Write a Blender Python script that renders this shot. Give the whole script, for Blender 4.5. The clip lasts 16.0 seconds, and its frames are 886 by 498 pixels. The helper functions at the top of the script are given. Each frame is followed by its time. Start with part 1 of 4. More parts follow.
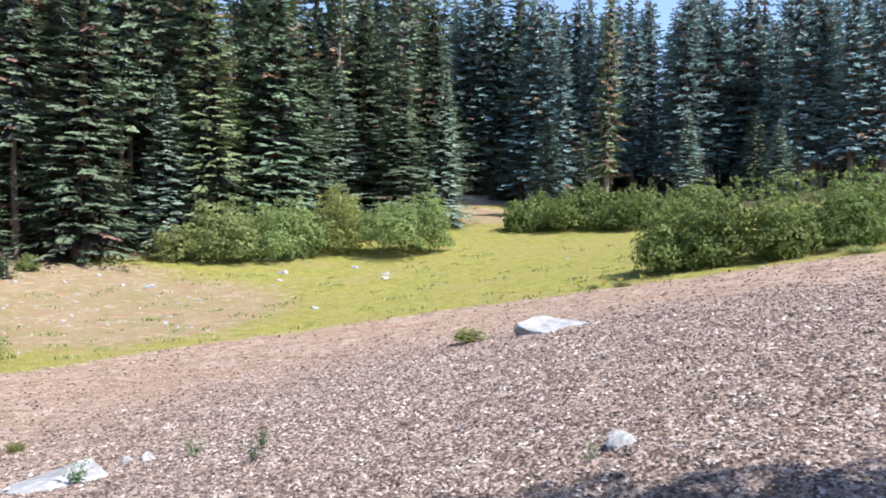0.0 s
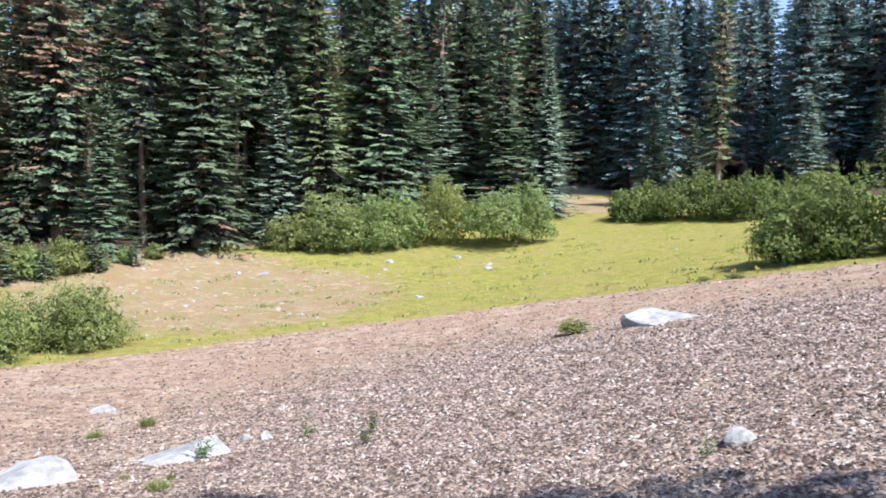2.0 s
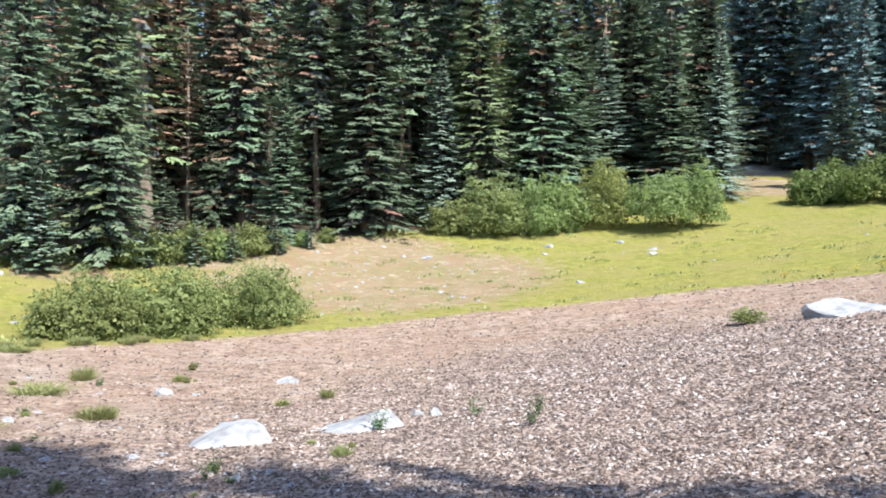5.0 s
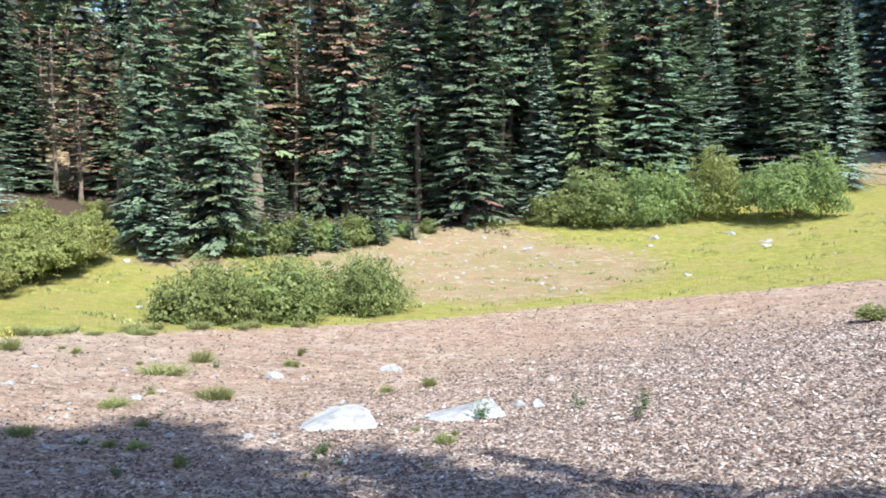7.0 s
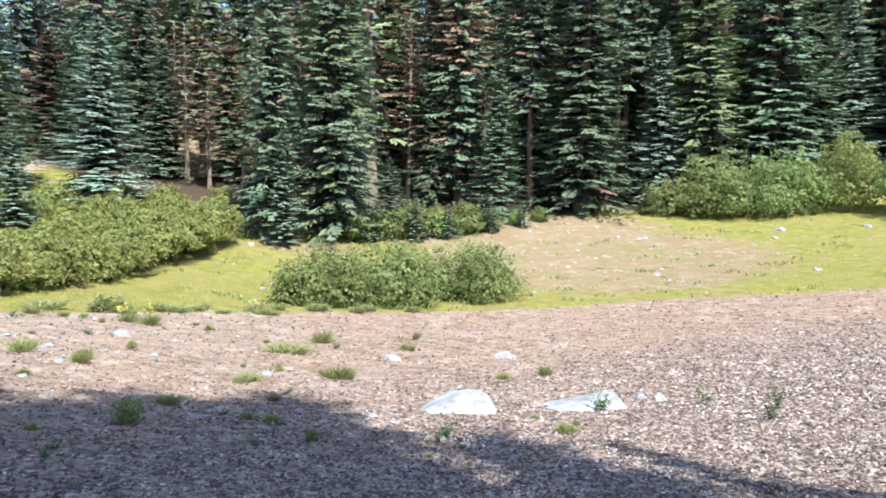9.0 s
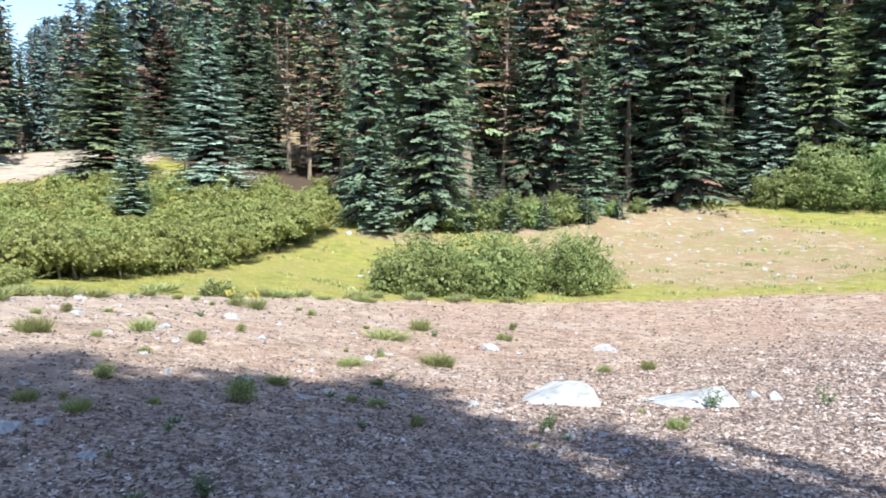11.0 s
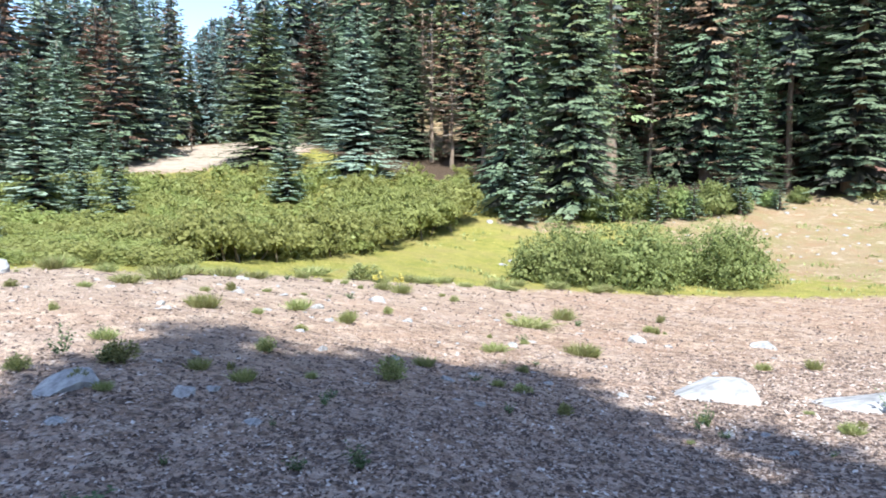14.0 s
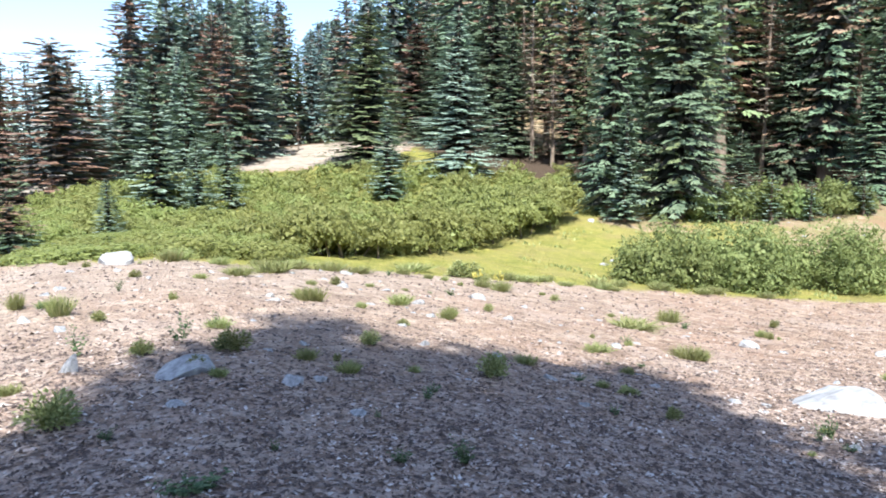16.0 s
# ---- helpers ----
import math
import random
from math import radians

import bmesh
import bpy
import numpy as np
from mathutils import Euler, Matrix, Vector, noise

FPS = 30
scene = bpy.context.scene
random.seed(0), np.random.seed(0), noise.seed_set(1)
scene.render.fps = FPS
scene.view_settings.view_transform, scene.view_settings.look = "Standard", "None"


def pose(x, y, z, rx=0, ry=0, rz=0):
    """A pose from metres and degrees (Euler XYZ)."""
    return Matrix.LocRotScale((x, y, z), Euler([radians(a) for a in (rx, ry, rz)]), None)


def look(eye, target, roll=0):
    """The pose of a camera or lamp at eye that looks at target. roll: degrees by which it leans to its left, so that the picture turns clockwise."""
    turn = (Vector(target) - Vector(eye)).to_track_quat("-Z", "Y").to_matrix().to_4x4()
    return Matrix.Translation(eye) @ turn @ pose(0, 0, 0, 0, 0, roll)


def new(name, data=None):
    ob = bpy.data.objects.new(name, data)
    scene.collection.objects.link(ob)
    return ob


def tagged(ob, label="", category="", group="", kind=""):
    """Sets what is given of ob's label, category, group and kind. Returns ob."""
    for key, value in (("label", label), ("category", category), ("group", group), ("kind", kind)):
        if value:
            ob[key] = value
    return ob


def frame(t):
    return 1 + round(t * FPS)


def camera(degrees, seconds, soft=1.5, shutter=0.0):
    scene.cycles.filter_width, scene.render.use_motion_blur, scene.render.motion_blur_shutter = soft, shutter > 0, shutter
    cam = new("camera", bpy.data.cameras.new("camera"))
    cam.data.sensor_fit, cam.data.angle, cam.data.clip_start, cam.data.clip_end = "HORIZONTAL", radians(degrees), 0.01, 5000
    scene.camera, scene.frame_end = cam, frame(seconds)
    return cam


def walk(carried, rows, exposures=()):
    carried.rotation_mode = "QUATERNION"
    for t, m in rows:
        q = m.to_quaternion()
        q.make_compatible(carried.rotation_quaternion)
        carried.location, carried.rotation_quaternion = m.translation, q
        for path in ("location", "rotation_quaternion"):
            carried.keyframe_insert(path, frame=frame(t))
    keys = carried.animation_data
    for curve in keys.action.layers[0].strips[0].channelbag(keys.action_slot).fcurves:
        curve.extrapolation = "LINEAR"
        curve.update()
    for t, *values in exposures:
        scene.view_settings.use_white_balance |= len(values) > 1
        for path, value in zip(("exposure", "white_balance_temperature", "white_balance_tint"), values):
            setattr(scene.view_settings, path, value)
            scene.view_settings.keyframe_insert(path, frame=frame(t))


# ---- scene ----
cam = camera(62.2, 16.0, soft=1.85)
ROWS = [
    (0, pose(0.260, 0.045, 1.608, 88.70, -1.05, -32.33)),
    (0.5, pose(0.237, 0.043, 1.607, 88.50, -1.09, -30.68)),
    (1, pose(0.226, 0.048, 1.605, 88.26, -1.04, -28.73)),
    (1.5, pose(0.218, 0.059, 1.597, 88.03, -1.01, -26.58)),
    (2, pose(0.201, 0.055, 1.599, 87.80, -0.96, -24.41)),
    (2.5, pose(0.199, 0.052, 1.596, 87.56, -0.86, -22.23)),
    (3, pose(0.169, 0.032, 1.598, 87.32, -0.80, -20.09)),
    (3.5, pose(0.143, 0.013, 1.602, 87.09, -0.75, -17.93)),
    (4, pose(0.120, -0.010, 1.604, 86.86, -0.67, -15.81)),
    (6.5, pose(0.060, -0.028, 1.608, 85.88, -0.42, -6.47)),
    (7, pose(0.054, -0.015, 1.598, 85.65, -0.31, -4.28)),
    (7.5, pose(0.036, -0.008, 1.595, 85.42, -0.31, -2.09)),
    (8, pose(0.000, 0.000, 1.600, 85.14, -0.37, 0.03)),
    (8.5, pose(-0.049, -0.006, 1.595, 84.88, -0.50, 2.10)),
    (9, pose(-0.095, -0.012, 1.582, 84.67, -0.58, 4.15)),
    (9.5, pose(-0.133, 0.002, 1.562, 84.48, -0.54, 6.19)),
    (10, pose(-0.165, 0.022, 1.552, 84.28, -0.54, 8.06)),
    (12.5, pose(-0.264, 0.047, 1.521, 83.31, -0.31, 16.33)),
    (13, pose(-0.277, 0.053, 1.512, 83.21, -0.26, 18.27)),
    (13.5, pose(-0.293, 0.065, 1.500, 83.12, -0.20, 20.22)),
    (14, pose(-0.310, 0.075, 1.487, 83.06, -0.13, 22.18)),
    (14.5, pose(-0.325, 0.079, 1.483, 83.00, -0.09, 24.12)),
    (15, pose(-0.332, 0.081, 1.479, 82.94, 0.03, 26.09)),
    (15.5, pose(-0.346, 0.084, 1.473, 82.93, 0.10, 28.03)),
    (16, pose(-0.368, 0.091, 1.461, 82.95, 0.11, 29.83)),
]

walk(cam, ROWS, [(0, 1.1, 6120, 14), (4, 1.18, 6120, 12), (6.5, 1.23, 6030, 8), (9, 1.28, 5990, 8), (12.5, 1.35, 5970, 8), (16, 1.42, 6030, 9)])

# ---- light ----
SUN_AZ, SUN_EL = 148.0, 57.0
world = bpy.data.worlds.new("sky")
scene.world = world
world.use_nodes = True
wn = world.node_tree
sky = wn.nodes.new("ShaderNodeTexSky")
sky.sky_type = "NISHITA"
sky.sun_disc = False
sky.sun_elevation, sky.sun_rotation = radians(SUN_EL), radians(SUN_AZ)
sky.altitude, sky.dust_density, sky.air_density = 1600, 3.0, 1.0
wn.links.new(sky.outputs[0], wn.nodes["Background"].inputs[0])
wn.nodes["Background"].inputs[1].default_value = 0.14
sun_way = Vector((math.sin(radians(SUN_AZ)) * math.cos(radians(SUN_EL)),
                  math.cos(radians(SUN_AZ)) * math.cos(radians(SUN_EL)), math.sin(radians(SUN_EL))))
sun = new("sun", bpy.data.lights.new("sun", "SUN"))
sun.data.energy, sun.data.angle, sun.data.color = 4.3, radians(0.53), (1.0, 0.95, 0.86)
sun.matrix_world = look(sun_way * 60, (0, 0, 0))
rng = np.random.default_rng(7)


# ---- materials ----
def mat(name, rough=0.85, spec=0.3):
    m = bpy.data.materials.new(name)
    m.use_nodes = True
    b = m.node_tree.nodes["Principled BSDF"]
    b.inputs["Roughness"].default_value = rough
    b.inputs["Specular IOR Level"].default_value = spec
    return m, m.node_tree.nodes, m.node_tree.links, b


def ramp(ns, ls, fac, stops):
    r = ns.new("ShaderNodeValToRGB")
    el = r.color_ramp.elements
    while len(el) < len(stops):
        el.new(0.5)
    for e, (p, c) in zip(el, stops):
        e.position, e.color = p, (*c, 1)
    ls.new(fac, r.inputs[0])
    return r.outputs[0]


def noise_tex(ns, ls, scale, detail=4, rough=0.6, vec=None, out=0):
    n = ns.new("ShaderNodeTexNoise")
    n.inputs["Scale"].default_value, n.inputs["Detail"].default_value = scale, detail
    n.inputs["Roughness"].default_value = rough
    if vec is None:
        g = ns.new("ShaderNodeNewGeometry")
        vec = g.outputs["Position"]
    ls.new(vec, n.inputs["Vector"])
    return n.outputs[out]


def mixc(ns, ls, fac, a, b, mode="MIX"):
    n = ns.new("ShaderNodeMix")
    n.data_type, n.blend_type = "RGBA", mode
    for sock, v in ((n.inputs[0], fac), (n.inputs[6], a), (n.inputs[7], b)):
        if hasattr(v, "is_output"):
            ls.new(v, sock)
        elif isinstance(v, (int, float)):
            sock.default_value = v
        else:
            sock.default_value = (*v, 1)
    return n.outputs[2]


def math_node(ns, ls, op, a, b=0.0, clamp=False):
    n = ns.new("ShaderNodeMath")
    n.operation, n.use_clamp = op, clamp
    for sock, v in ((n.inputs[0], a), (n.inputs[1], b)):
        if hasattr(v, "is_output"):
            ls.new(v, sock)
        else:
            sock.default_value = v
    return n.outputs[0]


def bump(ns, ls, b, height, strength=0.5, dist=0.02):
    n = ns.new("ShaderNodeBump")
    n.inputs["Strength"].default_value, n.inputs["Distance"].default_value = strength, dist
    ls.new(height, n.inputs["Height"])
    ls.new(n.outputs[0], b.inputs["Normal"])


def leaf_mat(name, stops, tint=0.35, glow=0.25, rough=0.6, patch=0.45, boughs=False):
    """Foliage: every leaf its own shade, every plant its own tint, light passing through."""
    m, ns, ls, b = mat(name, rough, 0.2)
    g = ns.new("ShaderNodeNewGeometry")
    o = ns.new("ShaderNodeObjectInfo")
    fac = g.outputs["Random Per Island"]
    if boughs:
        a = ns.new("ShaderNodeAttribute")
        a.attribute_name = "bough"
        fac = math_node(ns, ls, "ADD", math_node(ns, ls, "MULTIPLY", fac, 0.3), math_node(ns, ls, "MULTIPLY", a.outputs["Fac"], 0.7))
    c = ramp(ns, ls, fac, stops)
    n = noise_tex(ns, ls, 0.9, 3)
    c = mixc(ns, ls, math_node(ns, ls, "MULTIPLY", n, patch), c, [v * 0.55 for v in stops[0][1]])
    hsv = ns.new("ShaderNodeHueSaturation")
    ls.new(c, hsv.inputs["Color"])
    ls.new(math_node(ns, ls, "ADD", math_node(ns, ls, "MULTIPLY", o.outputs["Random"], tint), 1 - tint / 2), hsv.inputs["Value"])
    ls.new(math_node(ns, ls, "ADD", math_node(ns, ls, "MULTIPLY", o.outputs["Random"], 0.03), 0.485), hsv.inputs["Hue"])
    ls.new(hsv.outputs[0], b.inputs["Base Color"])
    t = ns.new("ShaderNodeBsdfTranslucent")
    ls.new(hsv.outputs[0], t.inputs[0])
    s = ns.new("ShaderNodeMixShader")
    s.inputs[0].default_value = glow
    ls.new(b.outputs[0], s.inputs[1])
    ls.new(t.outputs[0], s.inputs[2])
    ls.new(s.outputs[0], ns["Material Output"].inputs[0])
    return m


M_NEEDLE = {
    "green": leaf_mat("needles_green", [(0, (0.095, 0.147, 0.086)), (0.5, (0.167, 0.230, 0.138)), (1, (0.258, 0.324, 0.200))], glow=0.1, boughs=True),
    # Own blue-green of the edge firs, brightened so the left slope reads as hazy.
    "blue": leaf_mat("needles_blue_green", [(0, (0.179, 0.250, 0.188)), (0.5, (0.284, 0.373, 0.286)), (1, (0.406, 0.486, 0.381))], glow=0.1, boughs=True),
    "olive": leaf_mat("needles_olive", [(0, (0.124, 0.165, 0.073)), (0.5, (0.197, 0.246, 0.116)), (1, (0.279, 0.328, 0.166))], glow=0.1, boughs=True),
    "dead": leaf_mat("needles_rust_brown", [(0, (0.170, 0.102, 0.071)), (0.5, (0.277, 0.169, 0.118)), (1, (0.401, 0.263, 0.189))], glow=0.1, boughs=True),
    # The blue-grey tint stands for the haze before the far firs.
    "hazed": leaf_mat("needles_hazed", [(0, (0.161, 0.253, 0.249)), (0.5, (0.196, 0.300, 0.295)), (1, (0.238, 0.351, 0.345))], glow=0.1, boughs=True),
    "grey": leaf_mat("bare_twigs_grey", [(0, (0.159, 0.135, 0.111)), (0.5, (0.317, 0.277, 0.222)), (1, (0.508, 0.444, 0.372))], glow=0.0, boughs=True),
}
# Inner twigs, near black so that their colour holds the crown's inner shade.
M_INNER = leaf_mat("inner_twigs_shaded", [(0, (0.016, 0.018, 0.015)), (1, (0.042, 0.044, 0.034))], glow=0.0)
# Paler grey inner twigs for trees further off: haze put into the colour.
M_INNER_GREY = leaf_mat("inner_twigs_hazed", [(0, (0.060, 0.074, 0.070)), (1, (0.110, 0.128, 0.120))], glow=0.0)
M_WILLOW = leaf_mat("leaves_willow", [(0, (0.211, 0.266, 0.092)), (0.5, (0.270, 0.332, 0.121)), (1, (0.340, 0.397, 0.164))], tint=0.25, glow=0.45, patch=0.35)
M_THICKET = leaf_mat("leaves_thicket", [(0, (0.233, 0.257, 0.076)), (0.5, (0.299, 0.328, 0.106)), (1, (0.370, 0.399, 0.157))], tint=0.2, glow=0.45, patch=0.3)
M_WILLOW_DARK = leaf_mat("leaves_willow_dark", [(0, (0.131, 0.176, 0.050)), (0.5, (0.179, 0.230, 0.069)), (1, (0.236, 0.289, 0.098))], tint=0.25, glow=0.4, patch=0.4)
M_BROAD = leaf_mat("leaves_grey_green", [(0, (0.171, 0.217, 0.072)), (0.5, (0.253, 0.307, 0.109)), (1, (0.355, 0.404, 0.162))], tint=0.2, glow=0.4, patch=0.4)
M_SAGE = leaf_mat("leaves_sage", [(0, (0.163, 0.186, 0.066)), (0.5, (0.294, 0.312, 0.116)), (1, (0.438, 0.432, 0.198))], tint=0.4, glow=0.2)
M_GRASS = leaf_mat("blades_grass", [(0, (0.194, 0.224, 0.077)), (0.5, (0.292, 0.320, 0.115)), (1, (0.404, 0.392, 0.199))], tint=0.4, glow=0.25)
M_MEADOW = leaf_mat("blades_meadow", [(0, (0.26, 0.27, 0.06)), (0.6, (0.40, 0.38, 0.10)), (1, (0.56, 0.49, 0.19))], tint=0.2, glow=0.25)
M_FLOWER = leaf_mat("petals_yellow", [(0, (0.55, 0.47, 0.08)), (1, (0.72, 0.64, 0.22))], tint=0.2, glow=0.3)
M_FORB = leaf_mat("leaves_forb", [(0, (0.06, 0.10, 0.04)), (0.5, (0.13, 0.19, 0.08)), (1, (0.24, 0.28, 0.14))], tint=0.3, glow=0.25)


def bark_mat(name, dark, light):
    m, ns, ls, b = mat(name, 0.95, 0.1)
    tc = ns.new("ShaderNodeTexCoord")
    mp = ns.new("ShaderNodeMapping")
    mp.inputs["Scale"].default_value = (6, 6, 1.2)
    ls.new(tc.outputs["Object"], mp.inputs[0])
    n = noise_tex(ns, ls, 3, 6, 0.7, mp.outputs[0])
    o = ns.new("ShaderNodeObjectInfo")
    c = ramp(ns, ls, n, [(0.3, dark), (0.7, light)])
    c = mixc(ns, ls, math_node(ns, ls, "MULTIPLY", o.outputs["Random"], 0.5), c, light)
    ls.new(c, b.inputs["Base Color"])
    bump(ns, ls, b, n, 0.8, 0.05)
    return m


M_BARK = bark_mat("bark_brown", (0.07, 0.05, 0.04), (0.24, 0.18, 0.14))
M_BARK_PALE = bark_mat("bark_weathered", (0.14, 0.105, 0.08), (0.34, 0.27, 0.21))
M_STEM = bark_mat("shrub_stem", (0.08, 0.06, 0.04), (0.20, 0.16, 0.11))


def rock_mat():
    m, ns, ls, b = mat("granite_pale", 0.85, 0.25)
    tc = ns.new("ShaderNodeTexCoord")
    n1 = noise_tex(ns, ls, 3, 5, 0.65, tc.outputs["Object"])
    n2 = noise_tex(ns, ls, 40, 3, 0.7, tc.outputs["Object"])
    c = ramp(ns, ls, n1, [(0.32, (0.19, 0.19, 0.193)), (0.5, (0.325, 0.326, 0.324)), (0.68, (0.445, 0.445, 0.436))])
    c = mixc(ns, ls, ramp(ns, ls, n2, [(0.55, (0, 0, 0)), (0.72, (0.5, 0.5, 0.5))]), c, (0.22, 0.21, 0.20))
    ls.new(c, b.inputs["Base Color"])
    bump(ns, ls, b, math_node(ns, ls, "ADD", n1, math_node(ns, ls, "MULTIPLY", n2, 0.3)), 0.5, 0.03)
    return m


M_ROCK = rock_mat()


def chip_mat():
    m, ns, ls, b = mat("stone_chips", 0.9, 0.2)
    g = ns.new("ShaderNodeNewGeometry")
    own = math_node(ns, ls, "MULTIPLY", g.outputs["Random Per Island"], 0.92)
    heap = math_node(ns, ls, "MULTIPLY", math_node(ns, ls, "SUBTRACT", noise_tex(ns, ls, 2.2, 3, 0.6), 0.5), 0.55)
    bed = ns.new("ShaderNodeAttribute")
    bed.attribute_name = "bed"
    fac = math_node(ns, ls, "ADD", math_node(ns, ls, "ADD", own, heap), 0.04, True)
    fac = math_node(ns, ls, "MULTIPLY", fac, math_node(ns, ls, "ADD", math_node(ns, ls, "MULTIPLY", bed.outputs["Fac"], 0.10), 0.90))
    c = ramp(ns, ls, fac,
             [(0.0, (0.026, 0.02, 0.02)), (0.46, (0.07, 0.052, 0.047)), (0.53, (0.24, 0.172, 0.134)), (0.72, (0.35, 0.272, 0.222)),
              (0.88, (0.47, 0.41, 0.37)), (1.0, (0.78, 0.75, 0.71))])
    n = noise_tex(ns, ls, 60, 3)
    c = mixc(ns, ls, math_node(ns, ls, "MULTIPLY", n, 0.4), c, (0.25, 0.19, 0.16))
    ls.new(c, b.inputs["Base Color"])
    return m


M_CHIP = chip_mat()


def ground_mat():
    m, ns, ls, b = mat("ground_soil_and_grass", 0.95, 0.12)
    at = {}
    for k in ("grass", "dry", "litter", "gravel", "sand"):
        a = ns.new("ShaderNodeAttribute")
        a.attribute_name = k
        at[k] = a.outputs["Fac"]
    big = noise_tex(ns, ls, 0.35, 4)
    mid = noise_tex(ns, ls, 2.2, 5, 0.65)
    fine = noise_tex(ns, ls, 16, 5, 0.7)
    gm = ns.new("ShaderNodeNewGeometry")
    vor = ns.new("ShaderNodeTexVoronoi")
    vor.inputs["Scale"].default_value = 26
    ls.new(gm.outputs["Position"], vor.inputs["Vector"])
    # bare soil: pinkish tan dust, darker crumbs, pale chips
    soil = ramp(ns, ls, mid, [(0.3, (0.225, 0.155, 0.112)), (0.55, (0.365, 0.258, 0.185)), (0.75, (0.47, 0.347, 0.252))])
    soil = mixc(ns, ls, ramp(ns, ls, fine, [(0.5, (0, 0, 0)), (0.62, (0.8, 0.8, 0.8))]), soil, (0.13, 0.09, 0.07))
    soil = mixc(ns, ls, ramp(ns, ls, noise_tex(ns, ls, 0.8, 4, 0.6), [(0.52, (0, 0, 0)), (0.66, (0.65, 0.65, 0.65))]), soil, (0.42, 0.335, 0.275))
    soil = mixc(ns, ls, ramp(ns, ls, big, [(0.48, (0, 0, 0)), (0.64, (0.55, 0.55, 0.55))]), soil, (0.33, 0.215, 0.15))
    chips = ramp(ns, ls, vor.outputs["Color"], [(0.2, (0.10, 0.075, 0.06)), (0.45, (0.30, 0.22, 0.18)), (0.75, (0.50, 0.42, 0.37))])
    soil = mixc(ns, ls, math_node(ns, ls, "MULTIPLY", at["gravel"], 0.65), soil, chips)
    soil = mixc(ns, ls, ramp(ns, ls, noise_tex(ns, ls, 5.5, 6, 0.7), [(0.54, (0, 0, 0)), (0.66, (0.7, 0.7, 0.7))]), soil, (0.52, 0.43, 0.36))
    crust = math_node(ns, ls, "MULTIPLY", ramp(ns, ls, noise_tex(ns, ls, 3.1, 7, 0.72), [(0.53, (0, 0, 0)), (0.60, (0.7, 0.7, 0.7))]), math_node(ns, ls, "SUBTRACT", 1.0, math_node(ns, ls, "MULTIPLY", at["gravel"], 0.75)))
    soil = mixc(ns, ls, crust, soil, (0.52, 0.405, 0.305))
    clods = ramp(ns, ls, noise_tex(ns, ls, 11, 6, 0.75), [(0.40, (0.75, 0.75, 0.75)), (0.52, (0, 0, 0))])
    soil = mixc(ns, ls, math_node(ns, ls, "MULTIPLY", clods, math_node(ns, ls, "ADD", math_node(ns, ls, "MULTIPLY", at["gravel"], 0.75), 0.2)), soil, (0.085, 0.062, 0.054))
    sand = ramp(ns, ls, mid, [(0.3, (0.32, 0.262, 0.205)), (0.7, (0.48, 0.41, 0.335))])
    soil = mixc(ns, ls, at["sand"], soil, mixc(ns, ls, ramp(ns, ls, fine, [(0.55, (0, 0, 0)), (0.7, (0.4, 0.4, 0.4))]), sand, (0.30, 0.24, 0.19)))
    # meadow turf
    turf = ramp(ns, ls, mid, [(0.25, (0.152, 0.170, 0.040)), (0.5, (0.270, 0.260, 0.064)), (0.75, (0.40, 0.352, 0.104))])
    turf = mixc(ns, ls, ramp(ns, ls, fine, [(0.45, (0, 0, 0)), (0.7, (0.6, 0.6, 0.6))]), turf, (0.11, 0.12, 0.035))
    turf = mixc(ns, ls, ramp(ns, ls, big, [(0.42, (0, 0, 0)), (0.62, (0.55, 0.55, 0.55))]), turf, (0.29, 0.245, 0.095))
    turf = mixc(ns, ls, ramp(ns, ls, noise_tex(ns, ls, 0.7, 7, 0.75), [(0.54, (0, 0, 0)), (0.66, (0.4, 0.4, 0.4))]), turf, (0.26, 0.198, 0.09))
    turf = mixc(ns, ls, ramp(ns, ls, noise_tex(ns, ls, 1.3, 6, 0.7), [(0.58, (0, 0, 0)), (0.70, (0.35, 0.35, 0.35))]), turf, (0.14, 0.17, 0.042))
    straw = ramp(ns, ls, mid, [(0.25, (0.24, 0.182, 0.108)), (0.5, (0.312, 0.238, 0.148)), (0.75, (0.395, 0.31, 0.207))])
    straw = mixc(ns, ls, ramp(ns, ls, fine, [(0.5, (0, 0, 0)), (0.65, (0.5, 0.5, 0.5))]), straw, (0.15, 0.125, 0.06))
    straw = mixc(ns, ls, ramp(ns, ls, noise_tex(ns, ls, 0.45, 6, 0.7), [(0.46, (0, 0, 0)), (0.62, (0.6, 0.6, 0.6))]), straw, (0.215, 0.205, 0.08))
    straw = mixc(ns, ls, ramp(ns, ls, noise_tex(ns, ls, 1.1, 7, 0.75), [(0.50, (0, 0, 0)), (0.60, (0.6, 0.6, 0.6))]), straw, (0.275, 0.168, 0.095))
    straw = mixc(ns, ls, ramp(ns, ls, noise_tex(ns, ls, 1.7, 7, 0.75), [(0.55, (0, 0, 0)), (0.64, (0.7, 0.7, 0.7))]), straw, (0.47, 0.39, 0.29))
    lit = ramp(ns, ls, fine, [(0.35, (0.04, 0.03, 0.022)), (0.55, (0.095, 0.068, 0.047)), (0.75, (0.19, 0.14, 0.10))])

    def edge(mask, amount=0.9):
        n = math_node(ns, ls, "MULTIPLY", math_node(ns, ls, "SUBTRACT", mid, 0.5), amount)
        s = math_node(ns, ls, "ADD", mask, n)
        return math_node(ns, ls, "MULTIPLY", math_node(ns, ls, "SUBTRACT", s, 0.35), 3.3, True)

    c = mixc(ns, ls, edge(at["grass"]), soil, turf)
    c = mixc(ns, ls, edge(at["dry"], 1.3), c, straw)
